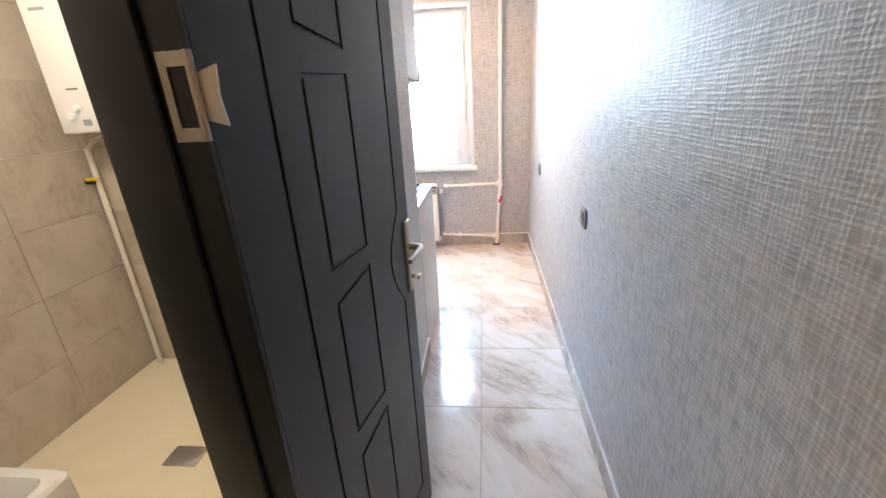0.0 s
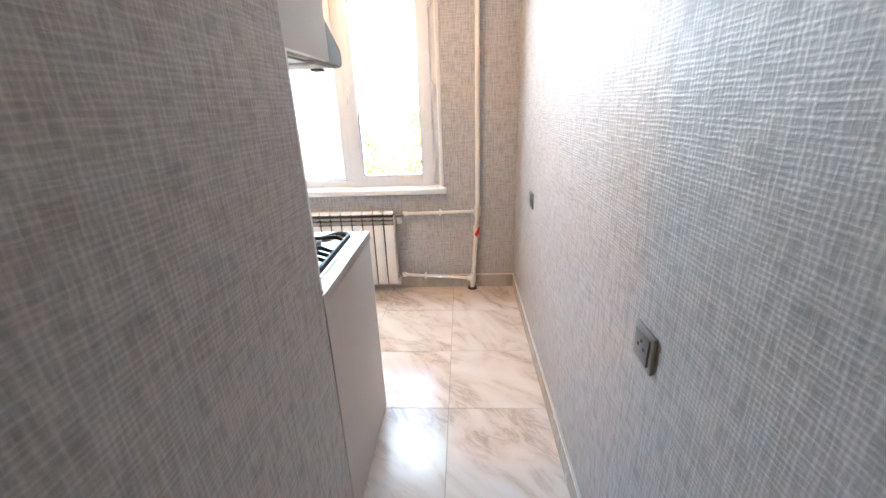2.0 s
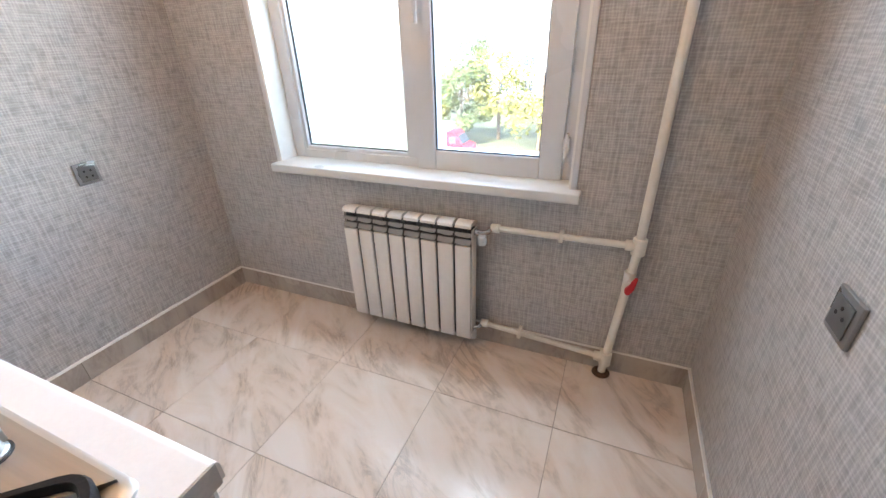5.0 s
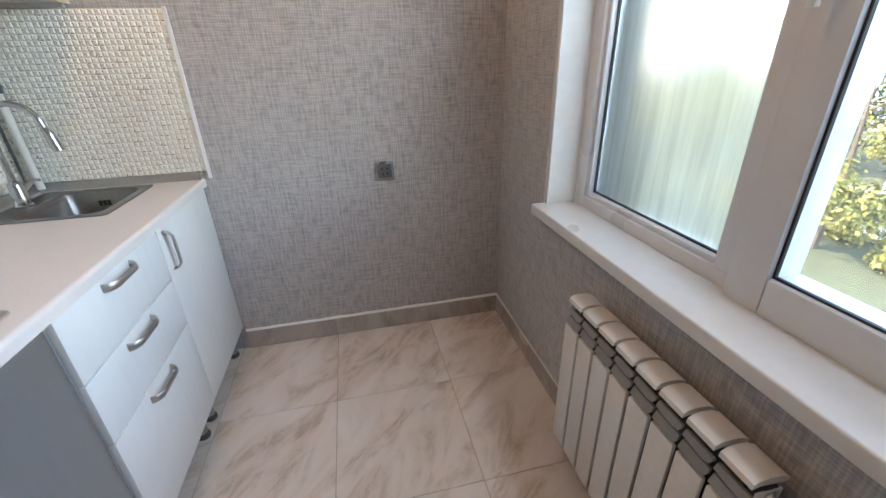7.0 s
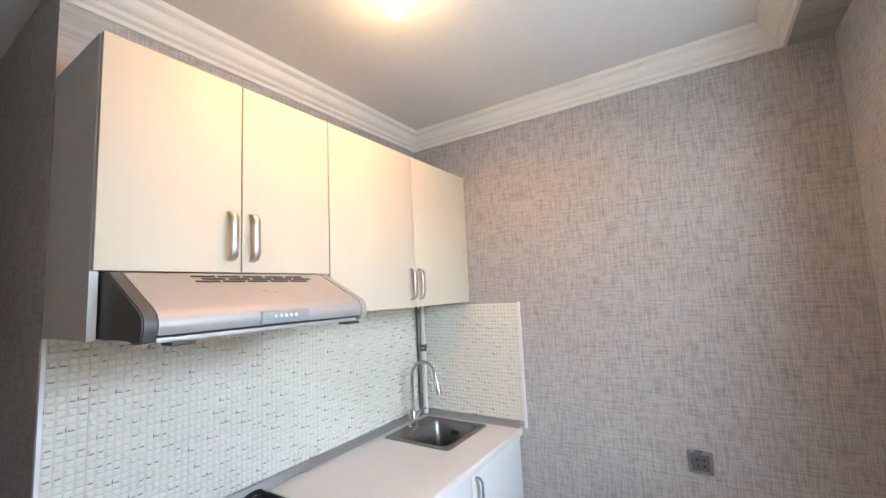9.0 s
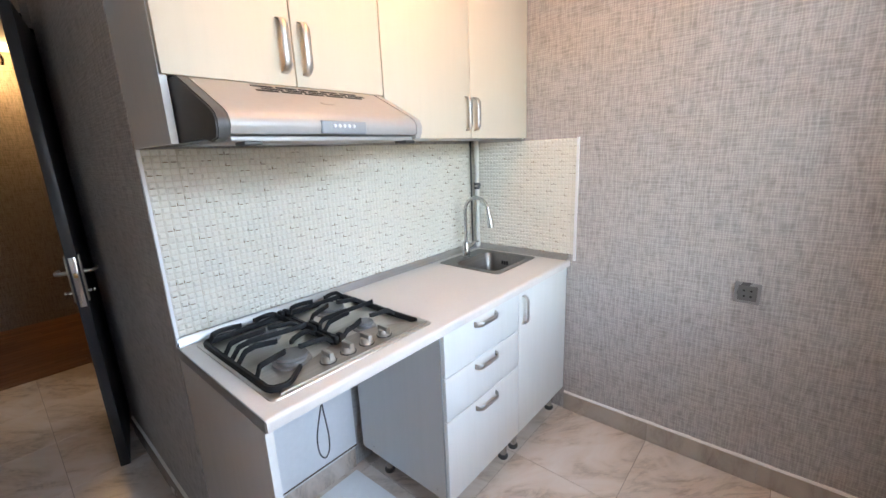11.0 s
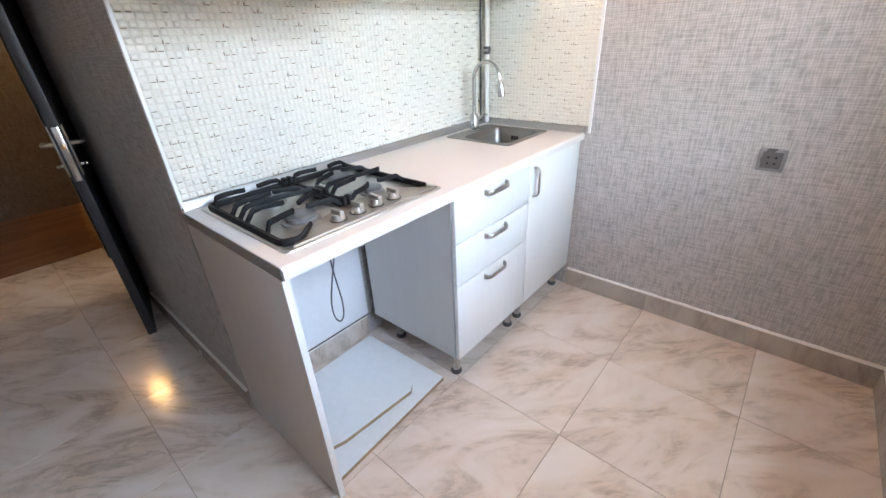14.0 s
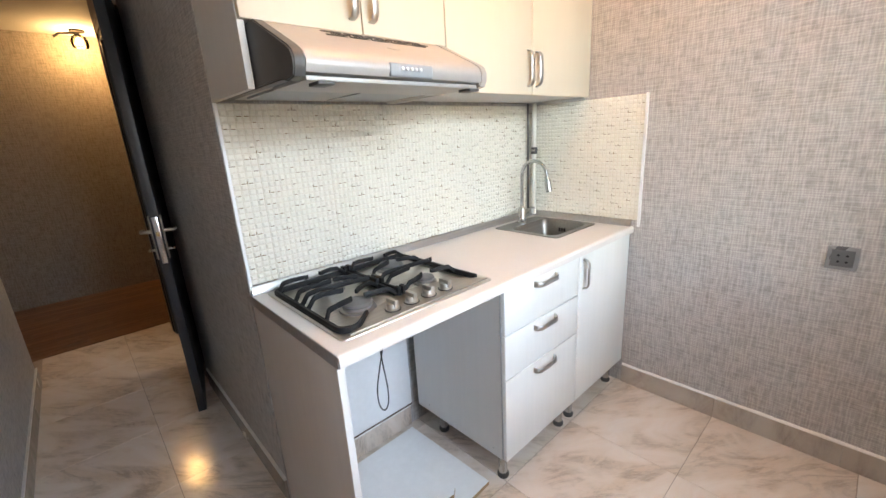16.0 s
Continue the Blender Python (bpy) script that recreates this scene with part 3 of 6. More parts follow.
def sash(name, sx0, sx1, sz0, sz1, w, pane_mat, pane_label, y_in):
    s = part(name, boxes(((sx0, y_in, sz0), (sx0 + w, FY1 - 0.004, sz1)), ((sx1 - w, y_in, sz0), (sx1, FY1 - 0.004, sz1)),
             ((sx0 + w, y_in, sz0), (sx1 - w, FY1 - 0.004, sz0 + w)), ((sx0 + w, y_in, sz1 - w), (sx1 - w, FY1 - 0.004, sz1)), bev=0.005), PVC, window)
    g = 0.005
    part("gasket", boxes(((sx0 + w, y_in + 0.012, sz0 + w), (sx0 + w + g, y_in + 0.02, sz1 - w)), ((sx1 - w - g, y_in + 0.012, sz0 + w), (sx1 - w, y_in + 0.02, sz1 - w)),
         ((sx0 + w + g, y_in + 0.012, sz0 + w), (sx1 - w - g, y_in + 0.02, sz0 + w + g)), ((sx0 + w + g, y_in + 0.012, sz1 - w - g), (sx1 - w - g, y_in + 0.02, sz1 - w))), GASKET, s, "black rubber gasket")
    p = part("pane", one((sx0 + w - 0.004, y_in + 0.022, sz0 + w - 0.004), (sx1 - w + 0.004, y_in + 0.026, sz1 - w + 0.004)), pane_mat, s, pane_label)
    p.visible_shadow = False
    return s


sash("opening_sash", -0.82, -0.212, z0 + 0.008, z1 - 0.035, 0.085, GLASS, "clear glass pane", 4.446)
sash("vent_sash", x0 + 0.045, -0.856, 1.70, z1 - 0.04, 0.06, GLASS, "clear glass pane of the vent", 4.448)
bead = part("glazing_bead", boxes(((x0 + 0.062, 4.477, z0 + 0.05), (x0 + 0.078, 4.515, 1.655)), ((-0.885, 4.477, z0 + 0.05), (-0.871, 4.515, 1.655)),
            ((x0 + 0.078, 4.477, z0 + 0.05), (-0.885, 4.515, z0 + 0.066)), ((x0 + 0.078, 4.477, 1.639), (-0.885, 4.515, 1.655)), bev=0.003), PVC, window)
part("gasket", boxes(((x0 + 0.078, 4.495, z0 + 0.066), (x0 + 0.083, 4.503, 1.639)), ((-0.890, 4.495, z0 + 0.066), (-0.885, 4.503, 1.639)),
     ((x0 + 0.083, 4.495, z0 + 0.066), (-0.890, 4.503, z0 + 0.071)), ((x0 + 0.083, 4.495, 1.634), (-0.890, 4.503, 1.639))), GASKET, bead, "black rubber gasket")
pane = part("misted_pane", one((x0 + 0.075, 4.505, z0 + 0.062), (-0.882, 4.509, 1.642)), MISTED, bead, "glass pane misted by condensation")
pane.visible_shadow = False


def window_handle(x, z):
    h = part("handle", rounded_plate(x - 0.014, x + 0.014, 4.436, 4.446, z - 0.035, z + 0.035), PVC, window)
    bm = bmesh.new()
    tube(bm, [(x, 4.438, z), (x, 4.413, z), (x, 4.403, z - 0.01), (x, 4.403, z - 0.12)], 0.009, 10)
    part("lever", bm, PVC, h)


def rounded_plate(xa, xb, ya, yb, za, zb):
    return one((xa, ya, za), (xb, yb, zb), bev=0.006, seg=3)


window_handle(-0.778, 1.46)
bm = bmesh.new()
tube(bm, [(-1.2, 4.448, 1.73), (-1.2, 4.423, 1.73), (-1.205, 4.416, 1.73), (-1.30, 4.416, 1.73)], 0.008, 10)
part("vent_handle", bm, PVC, window)
for hz in (0.925, 1.46, 1.98):
    bm = boxes(((-0.212, 4.425, hz - 0.028), (-0.190, 4.465, hz + 0.028)), bev=0.004)
    tube(bm, [(-0.201, 4.430, hz - 0.045), (-0.201, 4.430, hz + 0.045)], 0.007, 8)
    part("hinge", bm, PVC, window)
# reveals, sill and corner beads
part("reveal", boxes(((x0 - 0.004, YW - 0.004, z0), (x0 + 0.006, FY0, z1)), ((x1 - 0.006, YW - 0.004, z0), (x1 + 0.004, FY0, z1)), ((x0, YW - 0.004, z1 - 0.006), (x1, FY0, z1 + 0.004))), PLASTER, window, "white plastered reveal")
part("corner_bead", boxes(((x0 - 0.022, YW - 0.006, z0 + 0.012), (x0 - 0.002, YW + 0.001, z1 + 0.02)), ((x1 + 0.002, YW - 0.006, z0 + 0.012), (x1 + 0.022, YW + 0.001, z1 + 0.02)),
     ((x0 - 0.002, YW - 0.006, z1 + 0.002), (x1 + 0.002, YW + 0.001, z1 + 0.02)), bev=0.002), PVC, window, "white corner bead on the reveal")
part("window_sill", one((x0 - 0.020, 4.303, 0.748), (x1 + 0.04, FY0 + 0.01, 0.787), bev=0.006, seg=3), SILL, window, "white plastic window sill")

# ---- radiator and heating pipes ----
RX0, RX1, RY0, RY1, RZ0, RZ1 = -1.118, -0.502, 4.245, 4.325, 0.075, 0.64
radiator = thing("radiator", (-0.81, 4.29, RZ0), "white eight-section aluminium radiator hanging under the window sill", "radiator")
PITCH = (RX1 - RX0) / 8


def radiator_meshes():
    w = PITCH
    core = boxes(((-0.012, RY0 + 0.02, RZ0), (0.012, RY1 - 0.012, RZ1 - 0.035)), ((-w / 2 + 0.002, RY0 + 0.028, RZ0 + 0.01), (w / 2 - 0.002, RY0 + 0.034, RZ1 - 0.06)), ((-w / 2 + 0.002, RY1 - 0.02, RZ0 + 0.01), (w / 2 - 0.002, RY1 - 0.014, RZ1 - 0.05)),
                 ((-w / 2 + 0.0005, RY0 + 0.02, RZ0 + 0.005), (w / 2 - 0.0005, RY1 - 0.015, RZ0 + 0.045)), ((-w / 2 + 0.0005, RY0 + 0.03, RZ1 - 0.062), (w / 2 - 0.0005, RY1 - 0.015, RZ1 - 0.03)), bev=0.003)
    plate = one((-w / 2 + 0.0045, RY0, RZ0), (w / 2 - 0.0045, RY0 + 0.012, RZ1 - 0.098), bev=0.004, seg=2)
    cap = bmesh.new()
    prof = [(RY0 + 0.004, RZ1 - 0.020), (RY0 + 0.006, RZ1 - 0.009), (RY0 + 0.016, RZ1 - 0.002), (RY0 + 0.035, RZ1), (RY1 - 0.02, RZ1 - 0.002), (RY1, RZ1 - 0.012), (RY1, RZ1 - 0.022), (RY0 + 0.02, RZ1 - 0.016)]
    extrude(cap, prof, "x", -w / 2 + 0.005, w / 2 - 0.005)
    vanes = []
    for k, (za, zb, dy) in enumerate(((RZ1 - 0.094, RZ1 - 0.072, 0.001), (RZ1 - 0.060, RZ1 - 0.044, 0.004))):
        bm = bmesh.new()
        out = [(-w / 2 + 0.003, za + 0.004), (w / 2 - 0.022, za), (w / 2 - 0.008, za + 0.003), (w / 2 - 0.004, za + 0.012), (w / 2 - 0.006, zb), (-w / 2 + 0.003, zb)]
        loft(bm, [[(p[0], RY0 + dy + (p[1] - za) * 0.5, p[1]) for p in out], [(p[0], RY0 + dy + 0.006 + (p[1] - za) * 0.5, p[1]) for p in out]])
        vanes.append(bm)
    return (as_mesh("section", core, RAD_CORE_SHADE), as_mesh("front_plate", plate, RAD_WHITE), as_mesh("top_cap", cap, RAD_WHITE), *[as_mesh("vane", v, RAD_SHADE) for v in vanes])


rad_me = radiator_meshes()
for k in range(8):
    cx = RX0 + (k + 0.5) * PITCH
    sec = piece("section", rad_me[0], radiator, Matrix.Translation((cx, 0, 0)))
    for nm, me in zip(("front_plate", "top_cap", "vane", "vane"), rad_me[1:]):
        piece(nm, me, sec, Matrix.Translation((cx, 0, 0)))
for ex in (RX0 + 0.0005, RX1 - 0.0055):
    part("end_plate", one((ex, RY0 + 0.014, RZ0 + 0.004), (ex + 0.005, RY1 - 0.012, RZ1 - 0.03), bev=0.002), RAD_WHITE, radiator)
for bx in (RX0 + 0.1, RX1 - 0.1):
    part("bracket", one((bx - 0.01, RY1 - 0.02, RZ1 - 0.08), (bx + 0.01, YW, RZ1 - 0.065)), PVC, radiator)

pipes = thing("heating_pipe", (0.06, 4.325, 0), "white plastic heating riser with two branches and a red-handled valve", "pipe")
PY = 4.325
def riser_x(z):
    return 0.056 + 0.042 * (z / 0.6) if z < 0.6 else 0.098 + 0.004 * (z - 0.6)
bm = bmesh.new()
tube(bm, [(riser_x(z), PY, z) for z in (0.0, 0.3, 0.6, 1.2, 1.9, TOP)], 0.0155, 14)
part("riser", bm, PIPE, pipes)
def pipe_sleeve(name, c, axis, ln, r):
    bm = bmesh.new()
    lathe(bm, [(r * 0.9, -ln / 2), (r, -ln / 2 + 0.002), (r, ln / 2 - 0.002), (r * 0.9, ln / 2)], c, axis, 16)
    return part(name, bm, PIPE, pipes)
for za, zb, xa in ((0.605, 0.612, -0.44), (0.122, 0.085, -0.476)):
    bm = bmesh.new()
    tube(bm, [(xa, PY, za), (riser_x(zb), PY, zb)], 0.0125 if za > 0.3 else 0.0115, 12)
    part("branch", bm, PIPE, pipes)
    pipe_sleeve("tee", (riser_x(zb), PY, zb), "z", 0.065, 0.024)
    pipe_sleeve("tee_arm", (riser_x(zb) - 0.03, PY, zb), "x", 0.03, 0.02)
    cx = -0.171 if za > 0.3 else -0.302
    t_ = (cx - xa) / (riser_x(zb) - xa)
    cz = za + (zb - za) * t_
    bm = boxes(((cx - 0.008, PY - 0.017, cz - 0.02), (cx + 0.008, YW, cz + 0.018)), bev=0.004)
    part("pipe_clip", bm, PIPE, pipes)
    pipe_sleeve("coupling", (xa + 0.012, PY, za), "x", 0.035, 0.018)
    # angle valve at the radiator
    vz = za - 0.01
    bm = bmesh.new()
    tube(bm, [(RX1 - 0.012, 4.287, vz - 0.0), (xa - 0.03, 4.287, vz), (xa - 0.012, 4.30, vz), (xa, PY, za)], 0.011, 10)
    v = part("angle_valve", bm, CHROME, pipes, "nickel-plated angle valve")
    bm = bmesh.new()
    lathe(bm, [(0.010, 0.0), (0.017, -0.006), (0.0185, -0.035), (0.016, -0.042), (0.006, -0.044)], (xa - 0.028, 4.282 - 0.004, vz - 0.005), "z", 14)
    part("cap", bm, PVC, v, "white plastic valve cap")
pipe_sleeve("valve_body", (riser_x(0.47), PY, 0.465), "z", 0.085, 0.021)
bm = bmesh.new()
tube(bm, [(riser_x(0.47), PY - 0.015, 0.475), (riser_x(0.47), PY - 0.042, 0.475)], 0.009, 10)
stem = part("valve_stem", bm, PIPE, pipes)
bm = bmesh.new()
extrude(bm, [(0.080, 0.435), (0.094, 0.430), (0.108, 0.455), (0.115, 0.505), (0.105, 0.508), (0.090, 0.476), (0.076, 0.455)], "y", PY - 0.048, PY - 0.036)
bmesh.ops.bevel(bm, geom=list(bm.edges), offset=0.003, segments=2, affect="EDGES")
part("lever", bm, RED, pipes, "red butterfly valve handle")
bm = bmesh.new()
lathe(bm, [(0.017, 0.012), (0.03, 0.01), (0.036, 0.003), (0.036, 0.0)], (riser_x(0), PY, 0.001), "z", 20)
part("floor_rosette", bm, RUST, pipes, "rusty floor collar")

# ---- sockets ----
def socket(name, c, axis, label, holes):
    """A square power socket on a wall. axis: +1 faces +x, -1 faces -x."""
    s = thing(name, c, label, "socket")
    y, z, x, d = c[1], c[2], c[0], axis
    xs = sorted((x, x + d * 0.009))
    part("frame", one((xs[0], y - 0.043, z - 0.043), (xs[1], y + 0.043, z + 0.043), bev=0.003), SOCKET_FRAME, s)
    xs = sorted((x + d * 0.009, x + d * 0.012))
    ins = part("insert", one((xs[0], y - 0.031, z - 0.031), (xs[1], y + 0.031, z + 0.031), bev=0.0015), SOCKET, s)
    for hy, hz in holes:
        bm = bmesh.new()
        lathe(bm, [(0.0042, 0.0), (0.0042, d * 0.0012), (0.003, d * 0.0012)], (x + d * 0.0115, y + hy, z + hz), "x", 10)
        part("pin_hole", bm, GASKET, ins)
    return s


FOUR = [(-0.012, 0.011), (0.012, 0.011), (-0.010, -0.012), (0.012, -0.012)]
socket("wall_socket", (XW, 3.80, 0.842), 1, "graphite square wall socket on the side wall", FOUR)
socket("wall_socket", (XR, 2.228, 0.863), -1, "graphite square wall socket on the long wall", [(-0.013, 0.0), (0.013, 0.0), (0, 0.014)])
socket("wall_socket", (XR, 3.665, 0.842), -1, "graphite square wall socket near the window", [(-0.013, 0.0), (0.013, 0.0), (0, 0.014)])

# ---- base units ----
CT0, CT1, CF = 0.838, 0.872, 3.06        # worktop underside, top, front edge
UF = 3.045                               # front plane of the doors
end_panel = solid("end_panel", one((XL - 0.018, YC + 0.012, 0.0), (XL, UF - 0.004, CT0), bev=0.001), PANEL, "taupe laminated end panel standing under the worktop", "panel")
edge = part("edge_band", one((XL - 0.0185, UF - 0.004, 0.0), (XL + 0.0005, UF, CT0)), FRONT, end_panel, "white edge band")

SX0, SX1, SY0, SY1 = -1.935, -1.612, 2.592, 2.868   # sink cut-out
worktop = thing("worktop", (-1.2, 2.77, CT0), "pale pinkish-white laminate worktop with a rounded front edge", "worktop")
bm = bmesh.new()
rim = [(XW + 0.002, YC + 0.002), (XL - 0.001, YC + 0.002), (XL - 0.001, CF - 0.012), (XW + 0.002, CF - 0.012)]
hole = [(SX0, SY0), (SX1, SY0), (SX1, SY1), (SX0, SY1)]
levels = []
for z in (CT1, CT0):
    o, i = [bm.verts.new((*p, z)) for p in rim], [bm.verts.new((*p, z)) for p in hole]
    levels.append((o, i))
    for k in range(4):
        bm.faces.new((o[k], o[(k + 1) % 4], i[(k + 1) % 4], i[k]))
for k in range(4):
    if k != 2:
        bm.faces.new((levels[0][0][k], levels[0][0][(k + 1) % 4], levels[1][0][(k + 1) % 4], levels[1][0][k]))
    bm.faces.new((levels[0][1][k], levels[0][1][(k + 1) % 4], levels[1][1][(k + 1) % 4], levels[1][1][k]))
top_e, low_e = levels[0][0], levels[1][0]
prev = (top_e[3], top_e[2])
for a_ in (75, 60, 45, 30, 15, 0):
    y_, z_ = CF - 0.012 + 0.012 * math.cos(radians(a_)), CT1 - 0.012 + 0.012 * math.sin(radians(a_))
    cur = (bm.verts.new((XW + 0.002, y_, z_)), bm.verts.new((XL - 0.001, y_, z_)))
    bm.faces.new((prev[0], prev[1], cur[1], cur[0]))
    prev = cur
cur = (bm.verts.new((XW + 0.002, CF, CT0 + 0.002)), bm.verts.new((XL - 0.001, CF, CT0 + 0.002)))
bm.faces.new((prev[0], prev[1], cur[1], cur[0]))
bm.faces.new((cur[0], cur[1], low_e[2], low_e[3]))
bmesh.ops.holes_fill(bm, edges=[e for e in bm.edges if e.is_boundary], sides=0)
bmesh.ops.recalc_face_normals(bm, faces=bm.faces)
part("slab", bm, WORKTOP, worktop)
part("end_strip", one((XL - 0.001, YC + 0.004, CT0 - 0.001), (XL + 0.0015, CF - 0.006, CT1 - 0.001)), STRIP, worktop, "grey aluminium end strip")
bm = bmesh.new()
extrude(bm, [(YC + 0.001, CT1), (YC + 0.026, CT1), (YC + 0.026, CT1 + 0.006), (YC + 0.012, CT1 + 0.028), (YC + 0.001, CT1 + 0.030)], "x", XW + 0.004, XL - 0.004)
part("wall_profile", bm, STRIP, worktop, "grey sealing profile along the wall")
bm = bmesh.new()
extrude(bm, [(XW + 0.001, CT1), (XW + 0.026, CT1), (XW + 0.026, CT1 + 0.006), (XW + 0.012, CT1 + 0.028), (XW + 0.001, CT1 + 0.030)], "y", YC + 0.026, 3.05)
part("wall_profile", bm, STRIP, worktop, "grey sealing profile along the side wall")


def bow_handle(parent, a, b, out, depth=0.026):
    """A satin bow handle between the points a and b, standing out along the vector out."""
    a, b, out = Vector(a), Vector(b), Vector(out)
    d = (b - a)
    bm = bmesh.new()
    prof = [a, a + out * depth * 0.55 + d * 0.03, a + out * depth * 0.95 + d * 0.13, a + out * depth + d * 0.25, a + out * depth + d * 0.5,
            a + out * depth + d * 0.75, b + out * depth * 0.95 - d * 0.13, b + out * depth * 0.55 - d * 0.03, b]
    side = out.cross(d).normalized()
    loops = []
    for i, p in enumerate(prof):
        w = 0.012 if i in (0, 8) else 0.0105
        t_ = 0.0034
        q = (prof[min(i + 1, 8)] - prof[max(i - 1, 0)]).normalized()
        nrm = side.cross(q).normalized()
        loops.append([p + side * w * math.cos(k * math.pi / 4) + nrm * t_ * math.sin(k * math.pi / 4) for k in range(8)])
    loft(bm, loops)
    return part("handle", bm, HANDLE, parent, "satin nickel bow handle")


def leg(parent, x, y, h):
    bm = bmesh.new()
    lathe(bm, [(0.018, 0.02), (0.018, h - 0.012), (0.026, h - 0.012), (0.026, h)], (x, y, 0), "z", 16)
    l = part("leg", bm, CHROME, parent, "chrome-plated leg")
    bm = bmesh.new()
    lathe(bm, [(0.022, 0.0), (0.024, 0.004), (0.024, 0.014), (0.019, 0.022), (0.016, 0.022)], (x, y, 0), "z", 16)
    part("foot", bm, HOOD_DARK, l, "black plastic foot")


def carcass(parent, xa, xb, ya, yb, za, zb, t=0.016, lid=True):
    """A cabinet body of separate boards."""
    for lo, hi, nm in (((xa, ya, za), (xa + t, yb, zb), "side_panel"), ((xb - t, ya, za), (xb, yb, zb), "side_panel"), ((xa + t, ya, za), (xb - t, yb, za + t), "bottom_panel"),
                       ((xa + t, ya, zb - t), (xb - t, yb, zb), "top_panel"), ((xa + t, ya, za + t), (xb - t, ya + 0.004, zb - t), "back_panel")):
        if lid or nm != "top_panel":
            part(nm, one(lo, hi, bev=0.0006, seg=1), CARCASS, parent, "grey laminated board")


drawer_unit = thing("drawer_cabinet", (-1.265, 2.77, 0), "white kitchen cabinet with three drawers on chrome legs", "cabinet")
carcass(drawer_unit, -1.515, -1.012, 2.52, UF - 0.018, 0.132, CT0 - 0.001)
part("edge_band", one((-1.0125, UF - 0.018, 0.134), (-1.0095, UF - 0.0172, CT0 - 0.002)), HOOD_PANEL, drawer_unit)
for za, zb, hz in ((0.664, 0.834, 0.808), (0.487, 0.660, 0.633), (0.134, 0.483, 0.452)):
    f = part("drawer_front", one((-1.513, UF - 0.016, za), (-1.014, UF, zb), bev=0.0015), FRONT, drawer_unit, "white drawer front")
    bow_handle(f, (-1.328, UF, hz), (-1.188, UF, hz), (0, 1, 0))
for lx, ly in ((-1.062, 2.985), (-1.08, 2.615), (-1.475, 2.985), (-1.475, 2.615)):
    leg(drawer_unit, lx, ly, 0.132)
for sy, sz in ((2.60, 0.165), (2.98, 0.165)):
    bm = bmesh.new()
    lathe(bm, [(0.003, 0.0), (0.003, 0.001), (0.002, 0.0015)], (-1.012, sy, sz), "x", 8)
    part("screw", bm, CHROME, drawer_unit)

sink_unit = thing("sink_cabinet", (-1.76, 2.77, 0), "white kitchen cabinet with one door below the sink", "cabinet")
carcass(sink_unit, -2.004, -1.5155, 2.52, UF - 0.018, 0.132, CT0 - 0.001, lid=False)
f = part("door", one((-2.003, UF - 0.016, 0.134), (-1.517, UF, 0.834), bev=0.0015), FRONT, sink_unit, "white cabinet door")
bow_handle(f, (-1.553, UF, 0.68), (-1.553, UF, 0.812), (0, 1, 0))
for lx, ly in ((-1.565, 2.985), (-1.565, 2.615), (-1.955, 2.985), (-1.955, 2.615)):
    leg(sink_unit, lx, ly, 0.132)

# the open bay under the hob
lining = solid("wall_lining", one((-1.008, YC + 0.003, 0.112), (XL - 0.022, YC + 0.009, CT0 - 0.004)), BOARD, "white painted panel lining the empty bay", "panel")
part("grime_line", one((-1.008, YC + 0.009, 0.109), (XL - 0.022, YC + 0.0105, 0.116)), RUST, lining, "dark grimy joint above the skirting")
bottom_board = thing("loose_board", (-0.72, 2.75, 0), "white melamine board lying on the floor of the bay", "board", "loose boards")
def board(parent, outline, z, h):
    bm = bmesh.new()
    extrude(bm, outline, "z", z, z + h - 0.0012)
    part("core", bm, CHIP, parent, "raw chipboard edge")
    bm = bmesh.new()
    extrude(bm, [(x, y) for x, y in outline], "z", z + h - 0.0012, z + h)
    part("face", bm, BOARD, parent, "white melamine face")
board(bottom_board, [(-0.985, 2.975), (-0.425, 2.998), (-0.415, 2.515), (-0.972, 2.505)], 0.0, 0.018)
top_board = thing("loose_board", (-0.66, 2.7, 0.018), "smaller white board with rounded corners lying on another", "board", "loose boards")
outl = [(-0.835, 2.93), (-0.86, 2.91)] + [(-0.87, 2.56), (-0.42, 2.545)] + [(-0.425, 2.85), (-0.455, 2.885), (-0.52, 2.905)]
board(top_board, outl[::-1], 0.018, 0.018)
cable = new("power_cable")
cable.empty_display_size = 0.05
cable.matrix_basis = Matrix.Translation((-0.77, 2.64, CT0))
tagged(cable, "thin black cable hanging in a loop under the worktop", "cable")
bm = bmesh.new()
loop = [(-0.815, 2.64, CT0), (-0.80, 2.64, 0.70), (-0.778, 2.64, 0.60), (-0.745, 2.645, 0.50), (-0.722, 2.65, 0.42), (-0.724, 2.65, 0.35), (-0.745, 2.65, 0.315), (-0.768, 2.645, 0.335), (-0.775, 2.64, 0.40), (-0.768, 2.635, 0.50), (-0.765, 2.63, 0.60), (-0.772, 2.63, 0.72), (-0.775, 2.63, CT0)]
fine = []
for i in range(len(loop) - 1):
    p0, p1, p2, p3 = (Vector(loop[max(0, min(len(loop) - 1, j))]) for j in (i - 1, i, i + 1, i + 2))
    for k in range(5):
        u = k / 5
        fine.append(0.5 * ((2 * p1) + (p2 - p0) * u + (2 * p0 - 5 * p1 + 4 * p2 - p3) * u * u + (3 * p1 - p0 - 3 * p2 + p3) * u ** 3))
fine.append(Vector(loop[-1]))
tube(bm, fine, 0.0028, 8)
part("cord", bm, BLACK, cable)

# ---- gas hob ----
hob = thing("gas_hob", (-0.72, 2.755, CT1), "stainless steel four-burner gas hob with black cast-iron grates", "hob")
